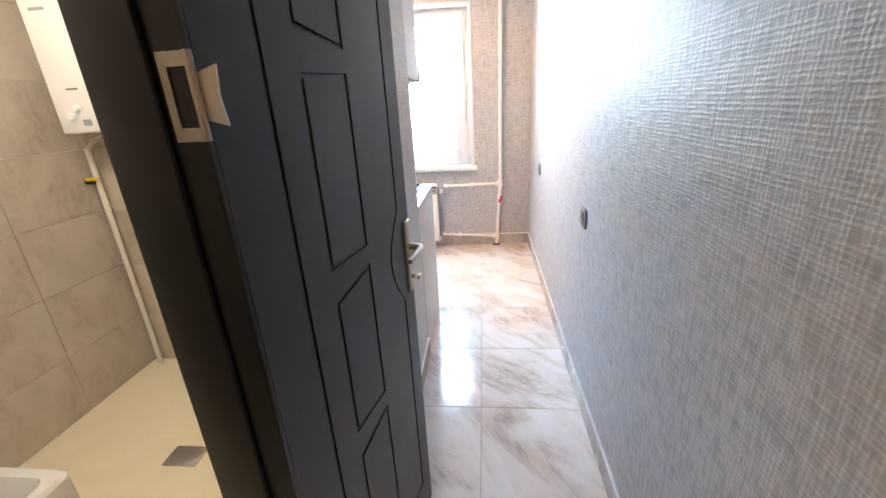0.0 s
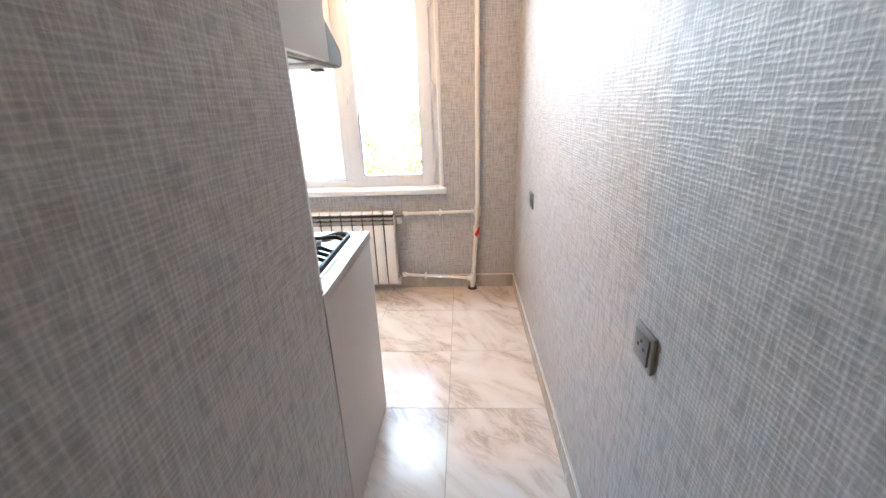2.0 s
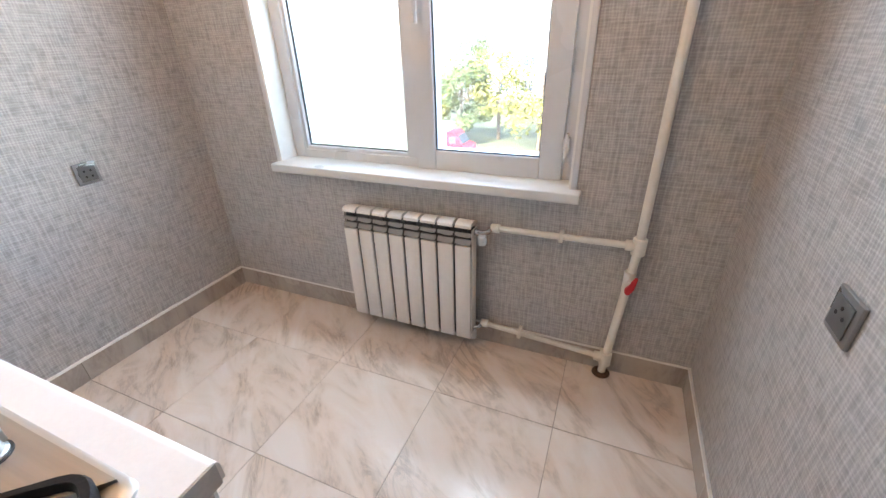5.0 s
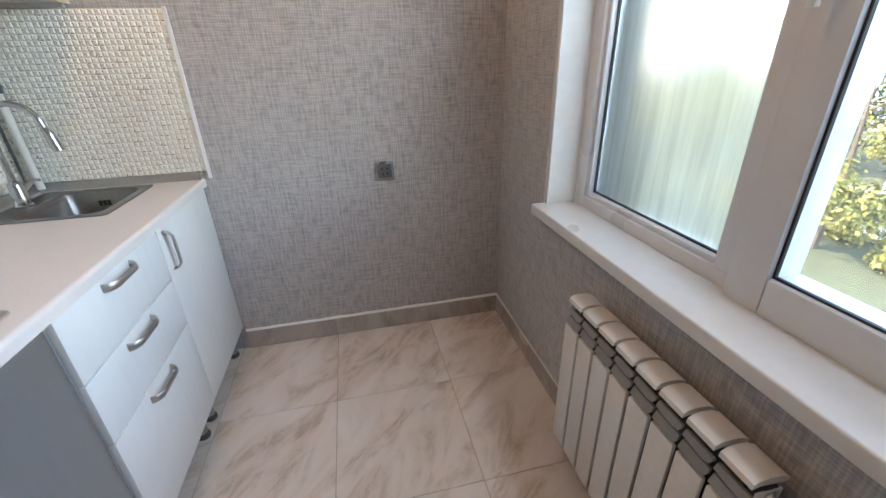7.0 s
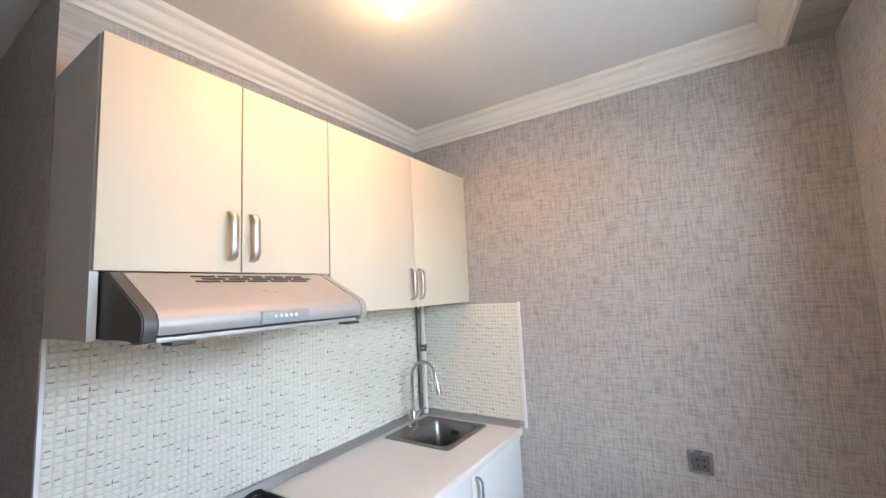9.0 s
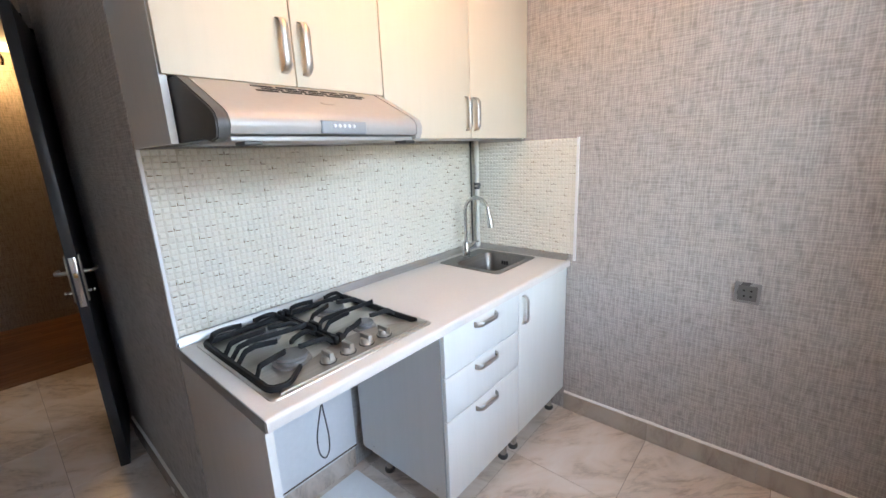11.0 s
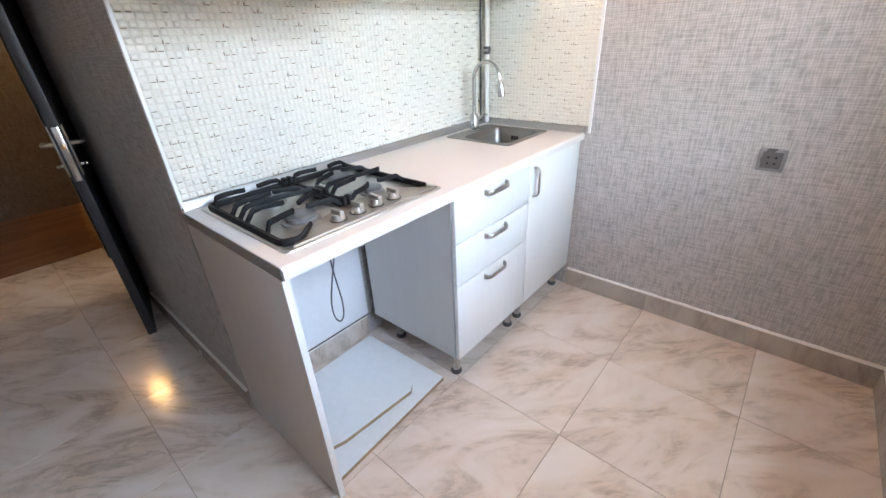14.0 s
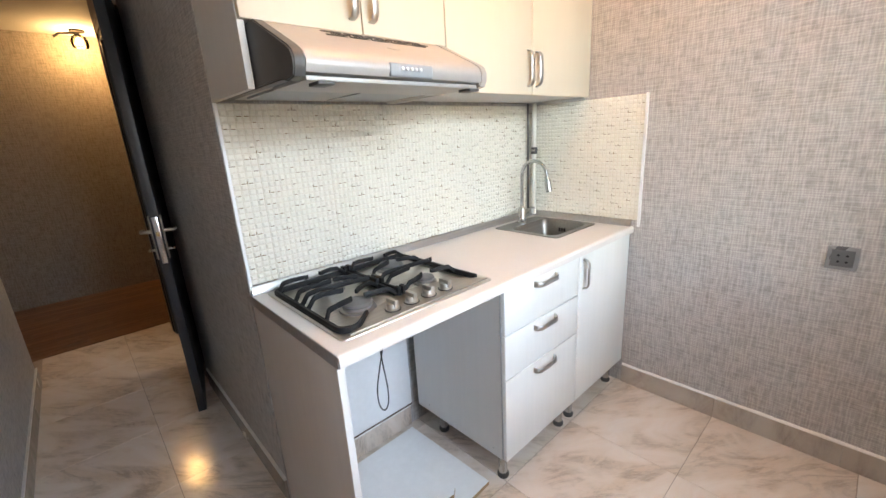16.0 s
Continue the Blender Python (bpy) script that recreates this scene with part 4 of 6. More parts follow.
HX0, HX1, HY0, HY1 = -1.005, -0.431, 2.498, 3.008
bm = bmesh.new()
loops = []
for inset, z in ((0.0, CT1 + 0.0005), (0.001, CT1 + 0.004), (0.004, CT1 + 0.006), (0.012, CT1 + 0.0065), (0.022, CT1 + 0.003)):
    loops.append([(x, y, z) for x, y in rrect(HX0 + inset, HY0 + inset, HX1 - inset, HY1 - inset, 0.02)])
loft(bm, loops)
part("plate", bm, STEEL, hob, "brushed stainless steel plate")
# raised control field with a curved rear edge, low at both ends
ctl = [(-0.985 + u * 0.525, 2.998 - 0.124 * math.sin(math.pi * u) ** 0.75 - 0.010 * math.sin(2 * math.pi * u)) for u in (k / 20 for k in range(21))]
outline = ctl
bm = bmesh.new()
extrude(bm, outline, "z", CT1 + 0.002, CT1 + 0.011)
part("control_field", bm, STEEL_DARK, hob, "raised satin control field")
for kx in (-0.622, -0.690, -0.758, -0.828):
    bm = bmesh.new()
    lathe(bm, [(0.021, 0), (0.021, 0.004), (0.0185, 0.006), (0.0175, 0.016), (0.0155, 0.019), (0.004, 0.019)], (kx, 2.958, CT1 + 0.011), "z", 20)
    k_ = part("knob", bm, HANDLE, hob, "satin control knob")
    part("grip", one((kx - 0.0065, 2.936, CT1 + 0.020), (kx + 0.0065, 2.980, CT1 + 0.042), bev=0.002), HANDLE, k_)
    bm = bmesh.new()
    lathe(bm, [(0.024, 0), (0.024, 0.002), (0.021, 0.002)], (kx, 2.958, CT1 + 0.0108), "z", 20)
    part("ring", bm, BLACK, k_)
BURN = ((-0.568, 2.857, 0.044), (-0.584, 2.649, 0.042), (-0.852, 2.631, 0.046), (-0.838, 2.846, 0.030))
for bx, by, br in BURN:
    bm = bmesh.new()
    lathe(bm, [(br + 0.012, 0.0), (br + 0.010, 0.006), (br, 0.008), (br, 0.016)], (bx, by, CT1 + 0.002), "z", 24)
    base = part("burner", bm, BURNER, hob, "alloy burner ring")
    bm = bmesh.new()
    lathe(bm, [(br + 0.002, 0.016), (br + 0.003, 0.019), (br - 0.001, 0.024), (br * 0.6, 0.026), (0.002, 0.0262)], (bx, by, CT1 + 0.002), "z", 24)
    part("burner_cap", bm, CAP, base, "grey enamelled burner cap")
GZ = CT1 + 0.036     # top of the pan supports
RZ = CT1 + 0.0135    # the low rail round each grate
def bar(bm, pts, half, z_half):
    """Flat-topped cast bar along a line of points."""
    prev = None
    for i, p in enumerate(pts):
        q, o = pts[min(i + 1, len(pts) - 1)], pts[max(i - 1, 0)]
        d = Vector((q[0] - o[0], q[1] - o[1], 0)).normalized()
        n = Vector((-d.y, d.x, 0))
        c = Vector(p)
        k = 0.7 if i in (0, len(pts) - 1) else 1.0
        ring = [bm.verts.new(c + n * u * half * k + Vector((0, 0, w * z_half))) for u, w in ((-1, -1), (1, -1), (1, 0.4), (0.6, 1), (-0.6, 1), (-1, 0.4))]
        if prev:
            for j in range(6):
                bm.faces.new((prev[j], prev[(j + 1) % 6], ring[(j + 1) % 6], ring[j]))
        else:
            bm.faces.new(ring[::-1])
        prev = ring
    bm.faces.new(prev)
    bmesh.ops.recalc_face_normals(bm, faces=bm.faces)


def finger(g, path):
    """Support that climbs steeply from the rail, runs level over a burner and ends in a raised tip."""
    pts = [Vector((*p, 0)) for p in path]
    first, last = (pts[1] - pts[0]), (pts[-1] - pts[-2])
    line = [(*pts[0].xy, RZ), (*(pts[0] + first * 0.25).xy, RZ + 0.003), (*pts[1].xy, GZ - 0.003)]
    line += [(*(pts[1] + (pts[2] - pts[1]) * 0.15).xy, GZ)] + [(*p.xy, GZ + 0.001) for p in pts[2:-1]]
    line += [(*(pts[-1] - last * 0.2).xy, GZ + 0.001), (*pts[-1].xy, GZ + 0.003)]
    bm = bmesh.new()
    bar(bm, line, 0.0048, 0.0070)
    part("finger", bm, IRON, g)


def grate(rail, feet, fingers):
    bm = bmesh.new()
    bar(bm, [(x, y, RZ) for x, y in rail], 0.0072, 0.0085)
    for x, y in feet:
        tube(bm, [(x, y, CT1 + 0.0015), (x, y, RZ)], 0.0065, 6)
    g = part("grate", bm, IRON, hob, "black cast-iron grate")
    for path in fingers:
        finger(g, path)
    return g


def rounded(pts, rad):
    """An open line with its inner corners rounded."""
    out = [tuple(pts[0])]
    for i in range(1, len(pts) - 1):
        p, a, b = Vector(pts[i]), Vector(pts[i - 1]), Vector(pts[i + 1])
        s, e = p + (a - p).normalized() * rad, p + (b - p).normalized() * rad
        out += [tuple(s.lerp(p, u).lerp(p.lerp(e, u), u)) for u in (0, 0.25, 0.5, 0.75, 1)]
    return out + [tuple(pts[-1])]


CXE, CXW = -0.700, -0.717         # the two rails that meet along the middle
EX, WX, BKY = -0.447, -0.965, 2.540
east_grate = grate(rounded([(CXE, 2.888), (CXE, BKY), (EX, BKY), (EX, 2.968), (-0.490, 2.985), (-0.556, 2.925)], 0.02),
      [(CXE, 2.86), (CXE, BKY + 0.03), (EX, BKY + 0.03), (EX, 2.93), (-0.540, 2.940)],
      [[(EX, 2.575), (-0.470, 2.548), (-0.500, 2.542), (-0.535, 2.546), (-0.560, 2.556)],
       [(EX, 2.690), (-0.475, 2.668), (-0.515, 2.658), (-0.550, 2.658), (-0.590, 2.660)],
       [(EX, 2.735), (-0.480, 2.713), (-0.520, 2.702), (-0.620, 2.722), (-0.690, 2.735)],
       [(EX, 2.776), (-0.480, 2.756), (-0.515, 2.748), (-0.545, 2.758), (-0.572, 2.772)],
       [(EX, 2.893), (-0.468, 2.873), (-0.498, 2.866), (-0.525, 2.858), (-0.553, 2.853)],
       [(CXE, 2.575), (-0.678, 2.548), (-0.655, 2.542), (-0.625, 2.546), (-0.600, 2.556)],
       [(CXE, 2.695), (-0.675, 2.680), (-0.650, 2.672), (-0.625, 2.660), (-0.600, 2.652)],
       [(CXE, 2.772), (-0.672, 2.776), (-0.640, 2.782), (-0.612, 2.795), (-0.590, 2.815)],
       [(CXE, 2.880), (-0.675, 2.872), (-0.650, 2.866), (-0.625, 2.862), (-0.592, 2.858)]])
west_grate = grate(rounded([(CXW, 2.888), (CXW, BKY), (WX, BKY), (WX, 2.75), (WX + 0.004, 2.86), (WX, 2.965)], 0.02),
      [(CXW, 2.86), (CXW, BKY + 0.03), (WX, BKY + 0.03), (WX, 2.94)],
      [[(CXW, 2.575), (-0.740, 2.548), (-0.765, 2.542), (-0.795, 2.546), (-0.825, 2.556)],
       [(CXW, 2.700), (-0.745, 2.682), (-0.775, 2.668), (-0.805, 2.655), (-0.835, 2.642)],
       [(CXW, 2.745), (-0.745, 2.740), (-0.790, 2.738), (-0.860, 2.742), (-0.955, 2.750)],
       [(CXW, 2.785), (-0.745, 2.778), (-0.780, 2.772), (-0.810, 2.766), (-0.838, 2.764)],
       [(CXW, 2.882), (-0.742, 2.880), (-0.768, 2.876), (-0.795, 2.866), (-0.820, 2.852)],
       [(WX, 2.575), (-0.942, 2.550), (-0.920, 2.545), (-0.895, 2.550), (-0.872, 2.562)],
       [(WX, 2.690), (-0.940, 2.676), (-0.920, 2.668), (-0.895, 2.655), (-0.870, 2.642)],
       [(WX, 2.870), (-0.940, 2.862), (-0.918, 2.858), (-0.890, 2.853), (-0.862, 2.848)]])
# heavy lugs where the two grates meet
for ly, ln in ((2.552, 0.030), (2.742, 0.062), (2.880, 0.024)):
    for lx, g in ((CXE + 0.001, east_grate), (CXW - 0.001, west_grate)):
        part("lug", one((lx - 0.007, ly - ln / 2, CT1 + 0.006), (lx + 0.007, ly + ln / 2, GZ + 0.002), bev=0.003), IRON, g)

# ---- sink and tap ----
sink = thing("kitchen_sink", (-1.77, 2.71, CT1), "square stainless steel sink set into the worktop", "sink")
bm = bmesh.new()
lp = []
FX0, FX1, FY0_, FY1_ = -1.958, -1.588, 2.522, 2.892
for z, ins, r in ((CT1, 0.0, 0.02), (CT1 + 0.003, 0.001, 0.02), (CT1 + 0.0035, 0.006, 0.02)):
    lp.append([(x, y, z) for x, y in rrect(FX0 + ins, FY0_ + ins, FX1 - ins, FY1_ - ins, r)])
for z, ins, r in ((CT1 + 0.0025, 0.0, 0.045), (CT1 - 0.004, 0.004, 0.045), (CT1 - 0.13, 0.014, 0.05), (CT1 - 0.15, 0.035, 0.05), (CT1 - 0.153, 0.09, 0.04)):
    lp.append([(x, y, z) for x, y in rrect(SX0 + 0.006 + ins, SY0 + 0.006 + ins, SX1 - 0.006 - ins, SY1 - 0.006 - ins, r)])
loft(bm, lp, closed_ends=False)
bm.faces.new([v for v in bm.verts][-len(lp[0]):])
part("basin", bm, SINK_STEEL_DIM, sink, "brushed stainless steel basin")
bm = bmesh.new()
lathe(bm, [(0.042, 0.0), (0.042, 0.003), (0.03, 0.004), (0.028, -0.002), (0.004, -0.002)], (-1.774, 2.73, CT1 - 0.1525), "z", 22)
part("drain", bm, CHROME, sink, "chrome drain strainer")
for oy in (2.70, 2.715, 2.73):
    part("overflow_slot", one((SX0 + 0.0145, oy, CT1 - 0.055), (SX0 + 0.0185, oy + 0.009, CT1 - 0.035)), GASKET, sink)

tap = thing("kitchen_tap", (-1.775, 2.565, CT1), "tall chrome gooseneck kitchen tap with a pull-down spray", "tap")
TX, TY = -1.775, 2.563
bm = bmesh.new()
lathe(bm, [(0.026, 0.0035), (0.026, 0.008), (0.022, 0.012), (0.021, 0.075), (0.017, 0.085), (0.012, 0.09)], (TX, TY, CT1), "z", 20)
part("tap_body", bm, CHROME, tap)
neck = [(TX, TY, CT1 + 0.08), (TX, TY, CT1 + 0.16), (TX, TY, CT1 + 0.255)] + [(TX, TY + 0.075 - 0.075 * math.cos(radians(a)), CT1 + 0.255 + 0.075 * math.sin(radians(a))) for a in range(15, 166, 15)] + [(TX, TY + 0.152, CT1 + 0.245)]
bm = bmesh.new()
tube(bm, neck, 0.0095, 14)
part("spout", bm, CHROME, tap)
bm = bmesh.new()
tube(bm, [(TX, TY + 0.150, CT1 + 0.252), (TX, TY + 0.156, CT1 + 0.235), (TX, TY + 0.162, CT1 + 0.20), (TX, TY + 0.166, CT1 + 0.178)], [0.011, 0.0145, 0.0165, 0.0150], 14)
part("spray_head", bm, CHROME, tap)
bm = bmesh.new()
tube(bm, [(TX - 0.015, TY, CT1 + 0.05), (TX - 0.04, TY + 0.002, CT1 + 0.058), (TX - 0.075, TY + 0.006, CT1 + 0.075), (TX - 0.10, TY + 0.01, CT1 + 0.07)], [0.013, 0.011, 0.006, 0.005], 12)
part("lever", bm, CHROME, tap)

gas_pipe = thing("gas_pipe", (XW + 0.035, YC + 0.04, CT1), "thin white pipe with a black joint in the corner", "pipe")
bm = bmesh.new()
tube(bm, [(XW + 0.042, YC + 0.045, CT1 + 0.015), (XW + 0.042, YC + 0.045, 1.493)], 0.0125, 12)
part("pipe", bm, PIPE, gas_pipe)
bm = bmesh.new()
tube(bm, [(XW + 0.042, YC + 0.045, 1.225), (XW + 0.042, YC + 0.045, 1.262)], 0.0185, 10)
j = part("joint", bm, HOOD_DARK, gas_pipe, "black threaded joint")
bm = bmesh.new()
tube(bm, [(XW + 0.02, YC + 0.052, 1.245), (XW + 0.075, YC + 0.052, 1.245)], 0.007, 8)
part("spindle", bm, CHROME, j)
# dark tube that draws the shadow line next to the white pipe
bm = bmesh.new()
tube(bm, [(XW + 0.062, YC + 0.02, CT1 + 0.02), (XW + 0.062, YC + 0.018, 1.493)], 0.005, 8)
part("shadow_tube", bm, HOOD_DARK, gas_pipe, "thin dark tube for the shadow beside the pipe")

# ---- wall units ----
UY = 2.80
UT = 2.182
def wall_cabinet(name, xa, xb, z_side, z_door, label, doors, handles, end_dark):
    c = thing(name, ((xa + xb) / 2, 2.63, z_side), label, "cabinet", "wall cabinets")
    t, ya, yb = 0.016, YC + 0.004, UY - 0.018
    for lo, hi, nm in (((xa, ya, z_side), (xa + t, yb, UT), "side_panel"), ((xb - t, ya, z_side), (xb, yb, UT), "side_panel"), ((xa + t, ya, UT - t), (xb - t, yb, UT), "top_panel"),
                       ((xa + t, ya, z_door), (xb - t, yb, z_door + t), "bottom_panel"), ((xa + t, ya, z_door + t), (xb - t, ya + 0.004, UT - t), "back_panel")):
        part(nm, one(lo, hi, bev=0.0006, seg=1), CARCASS, c, "grey laminated board")
    for (da, db), hx in zip(doors, handles):
        d = part("door", one((da, UY - 0.016, z_door - 0.003), (db, UY, UT - 0.001), bev=0.0015), UPPER, c, "cream cabinet door with the bulb's warm tint in its colour")
        bow_handle(d, (hx, UY, z_door + 0.03), (hx, UY, z_door + 0.165), (0, 1, 0))
    return c
short_unit = wall_cabinet("wall_cabinet", -1.038, XL - 0.001, 1.483, 1.636, "cream wall cabinet with two short doors above the hood", ((-0.718, XL - 0.003), (-1.036, -0.722)), (-0.688, -0.752), True)
part("edge_band", one((XL - 0.017, UY - 0.018, 1.483), (XL - 0.001, UY - 0.0165, 1.632)), FRONT, short_unit, "white front edge of the side panel")
wall_cabinet("wall_cabinet", XW + 0.003, -1.039, 1.483, 1.496, "cream wall cabinet with two tall doors", ((-1.524, -1.041), (XW + 0.004, -1.528)), (-1.498, -1.556), False)

# ---- cooker hood ----
hood = thing("cooker_hood", (-0.715, 2.74, 1.49), "silver slimline cooker hood with dark end caps below the cabinet", "cooker hood")
HA, HB = -1.008, -0.412
def hood_profile(g=0.0):
    top = [(YC + 0.012, 1.628 - g), (2.815, 1.628 - g)]
    nosep = [(2.975, 1.547 - g), (2.992, 1.535), (3.0 - g, 1.52), (3.0 - g, 1.508), (2.994, 1.494 + g)]
    return top + nosep + [(2.95, 1.490 + g), (YC + 0.012, 1.490 + g)]
bm = bmesh.new()
extrude(bm, hood_profile(), "x", HA + 0.028, HB - 0.028)
part("shell", bm, HOOD, hood, "silver enamelled shell")
for xa, xb, cap_mat, cap_label in ((HB - 0.0275, HB, HOOD_DARK, "dark grey plastic end cap"), (HA, HA + 0.0275, HOOD, "silver end cap")):
    bm = bmesh.new()
    prof = [(YC + 0.012, 1.629), (2.816, 1.629), (2.976, 1.548), (2.993, 1.536), (3.001, 1.520), (3.0, 1.500), (2.992, 1.484), (2.96, 1.478), (2.93, 1.485), (YC + 0.012, 1.485)]
    extrude(bm, prof, "x", xa, xb)
    bmesh.ops.bevel(bm, geom=[e for e in bm.edges if abs(e.verts[0].co.x - e.verts[1].co.x) < 1e-5], offset=0.003, segments=2, affect="EDGES")
    part("end_cap", bm, cap_mat, hood, cap_label)
vis = part("visor", one((HA + 0.03, 2.80, 1.478), (HB - 0.03, 2.985, 1.489), bev=0.003), HOOD, hood, "pale silver pull-out visor")
for k in range(2):
    xa = HA + 0.05 + k * 0.255
    f = part("filter", one((xa, 2.55, 1.4835), (xa + 0.24, 2.79, 1.4895)), HOOD_PANEL, hood, "grey grease filter")
def on_slope(x, s, lift):
    """A place on the sloping top; s runs from its upper edge (0) to its lower edge (1)."""
    y = 2.815 + s * 0.16
    z = 1.628 - s * 0.081
    return Vector((x, y + lift * 0.45, z + lift * 0.89))
def slope_patch(xa, xb, s0, s1, lift=0.0012, skew=0.0):
    bm = bmesh.new()
    lo = [on_slope(xa, s0, -0.002), on_slope(xb, s0, -0.002), on_slope(xb + skew, s1, -0.002), on_slope(xa + skew, s1, -0.002)]
    hi = [on_slope(xa, s0, lift), on_slope(xb, s0, lift), on_slope(xb + skew, s1, lift), on_slope(xa + skew, s1, lift)]
    return loft(bm, [lo, hi])
for r in range(3):
    for c in range(5):
        xa = -0.572 - c * 0.066 - (r % 2) * 0.02
        part("vent_slot", slope_patch(xa - 0.057, xa, 0.09 + r * 0.085, 0.135 + r * 0.085), GASKET, hood)
bm = bmesh.new()
lathe(bm, [(0.022, 0.0), (0.022, 0.0012), (0.018, 0.0014)], (0, 0, 0), "z", 20)
tilt = Matrix.Translation(on_slope(-0.735, 0.62, 0.0)) @ Matrix.Rotation(-math.atan2(0.081, 0.16), 4, "X") @ Matrix.Diagonal((1, 0.5, 1, 1))
bmesh.ops.transform(bm, matrix=tilt, verts=bm.verts)
part("badge", bm, STRIP, hood, "small oval badge")
panel = part("control_panel", one((-0.79, 2.988, 1.494), (-0.652, 3.0035, 1.527), bev=0.005, seg=3), HOOD_PANEL, hood, "grey control panel")
for k in range(5):
    bm = bmesh.new()
    lathe(bm, [(0.0045, 0.0), (0.0045, 0.003), (0.003, 0.004)], (-0.688 - k * 0.0145, 3.003, 1.513), "y", 12)
    part("button", bm, WHITE_TRIM, panel, "white push button")
for xa in (HB - 0.075, HA + 0.045):
    part("visor_clip", one((xa - 0.02, 2.94, 1.470), (xa + 0.02, 2.99, 1.4785), bev=0.003), HOOD_DARK, hood)

# ---- ceiling lamp ----
def bulb_lamp(name, loc, label):
    l = thing(name, (loc[0], loc[1], TOP), label, "lamp")
    x, y, z = loc
    bm = bmesh.new()
    lathe(bm, [(0.05, TOP), (0.05, TOP - 0.012), (0.03, TOP - 0.022), (0.019, TOP - 0.03), (0.019, z + 0.055), (0.004, z + 0.05)], (x, y, 0), "z", 18)
    part("holder", bm, PVC, l, "white bulb holder")
    bm = bmesh.new()
    lathe(bm, [(0.004, 0.05), (0.016, 0.045), (0.024, 0.02), (0.028, 0.0), (0.024, -0.018), (0.012, -0.028), (0.002, -0.03)], (x, y, z), "z", 18)
    b = part("bulb", bm, LAMP_ON, l, "lit warm bulb")
    b.visible_shadow = False
    return l


bulb_lamp("ceiling_lamp", KITCHEN_BULB, "bare warm bulb in a holder on the kitchen ceiling")

# hall ceiling lamp with a clear glass shade
hall_lamp = thing("hall_lamp", (HALL_BULB[0], HALL_BULB[1], TOP - 0.06), "dark metal ceiling lamp with a clear glass shade, lit", "lamp")
hx, hy, hz = HALL_BULB
bm = bmesh.new()
lathe(bm, [(0.055, TOP - 0.06), (0.055, TOP - 0.075), (0.02, TOP - 0.085), (0.012, hz + 0.068), (0.022, hz + 0.062), (0.022, hz + 0.04), (0.004, hz + 0.04)], (hx, hy, 0), "z", 18)
part("stem", bm, IRON, hall_lamp, "dark metal stem and cup")
bm = bmesh.new()
tube(bm, [(hx, hy, TOP - 0.085), (hx + 0.06, hy, TOP - 0.09), (hx + 0.13, hy, TOP - 0.10), (hx + 0.17, hy, TOP - 0.13)], 0.009, 10)
part("arm", bm, IRON, hall_lamp)
bm = bmesh.new()
lathe(bm, [(0.004, 0.04), (0.016, 0.03), (0.022, 0.005), (0.016, -0.018), (0.003, -0.024)], (hx, hy, hz), "z", 16)
b = part("bulb", bm, LAMP_ON, hall_lamp, "lit warm bulb")
b.visible_shadow = False
bm = bmesh.new()
lathe(bm, [(0.026, 0.06), (0.05, 0.045), (0.066, 0.0), (0.058, -0.045), (0.056, -0.045), (0.064, 0.0), (0.048, 0.043), (0.024, 0.058)], (hx, hy, hz), "z", 20)
b = part("glass_shade", bm, BULB_GLASS, hall_lamp, "clear glass shade")
b.visible_shadow = False

# ---- bathroom door ----
LEAF_W, LEAF_T = 0.598, 0.038
HX, HYY = XL + 0.004, 0.978
ANG = math.atan2(0.122, 0.603)
LEAF_M = Matrix.Translation((HX, HYY, 0.008)) @ Matrix.Rotation(math.pi / 2 - ANG, 4, "Z")
# leaf frame: local x runs from hinge to free edge, local -y is the face towards the passage


def groove_path(o):
    """The outer groove with its bow round the handle, moved inwards by o."""
    e = 0.527 - o
    bow = [(e - 0.063 * math.sin(math.pi * k / 10), 1.10 - 0.262 * k / 10) for k in range(11)]
    return [(e, 1.90 - o)] + bow + [(e, 0.14 + o), (0.118 + o, 0.14 + o), (0.118 + o, 1.90 - o)]


def panel_path(o, z_in, z_out, top_in, top_out):
    """An inner panel between the two heights on its hinge side and its lock side, grown by o."""
    return [(0.207 - o, z_in - o), (0.348 + o, z_out - o), (0.348 + o, top_out + o), (0.207 - o, top_in + o)]


PANELS = ((1.07, 1.07, 1.41, 1.415), (0.676, 0.672, 0.995, 1.018), (1.485, 1.465, 1.83, 1.83), (0.22, 0.22, 0.60, 0.62))


def raised(bm, outer, holes=(), y0=0.0045, y1=0.0):
    """A flat field with holes, standing proud of the core."""
    rings, walls = [], []
    for lp in (outer, *holes):
        vs = [bm.verts.new((x, y1, z)) for x, z in lp]
        ws = [bm.verts.new((x, y0, z)) for x, z in lp]
        n = len(vs)
        rings += [bm.edges.new((vs[i], vs[(i + 1) % n])) for i in range(n)]
        for i in range(n):
            bm.faces.new((vs[i], vs[(i + 1) % n], ws[(i + 1) % n], ws[i]))
    bmesh.ops.triangle_fill(bm, use_beauty=True, use_dissolve=False, edges=rings)
    return bm


door = thing("bathroom_door", (HX, HYY, 0), "dark anthracite panelled door standing wide open along the passage", "door")
W2 = 0.0045
bm = one((0.004, 0.004, 0.0), (LEAF_W, LEAF_T, 2.055), bev=0.002)
raised(bm, [(0.004, 0.001), (LEAF_W - 0.001, 0.001), (LEAF_W - 0.001, 2.054), (0.004, 2.054)], [groove_path(-W2)])
raised(bm, groove_path(W2), [panel_path(W2, *p) for p in PANELS])
for p in PANELS:
    raised(bm, panel_path(-W2, *p))
bmesh.ops.recalc_face_normals(bm, faces=bm.faces)
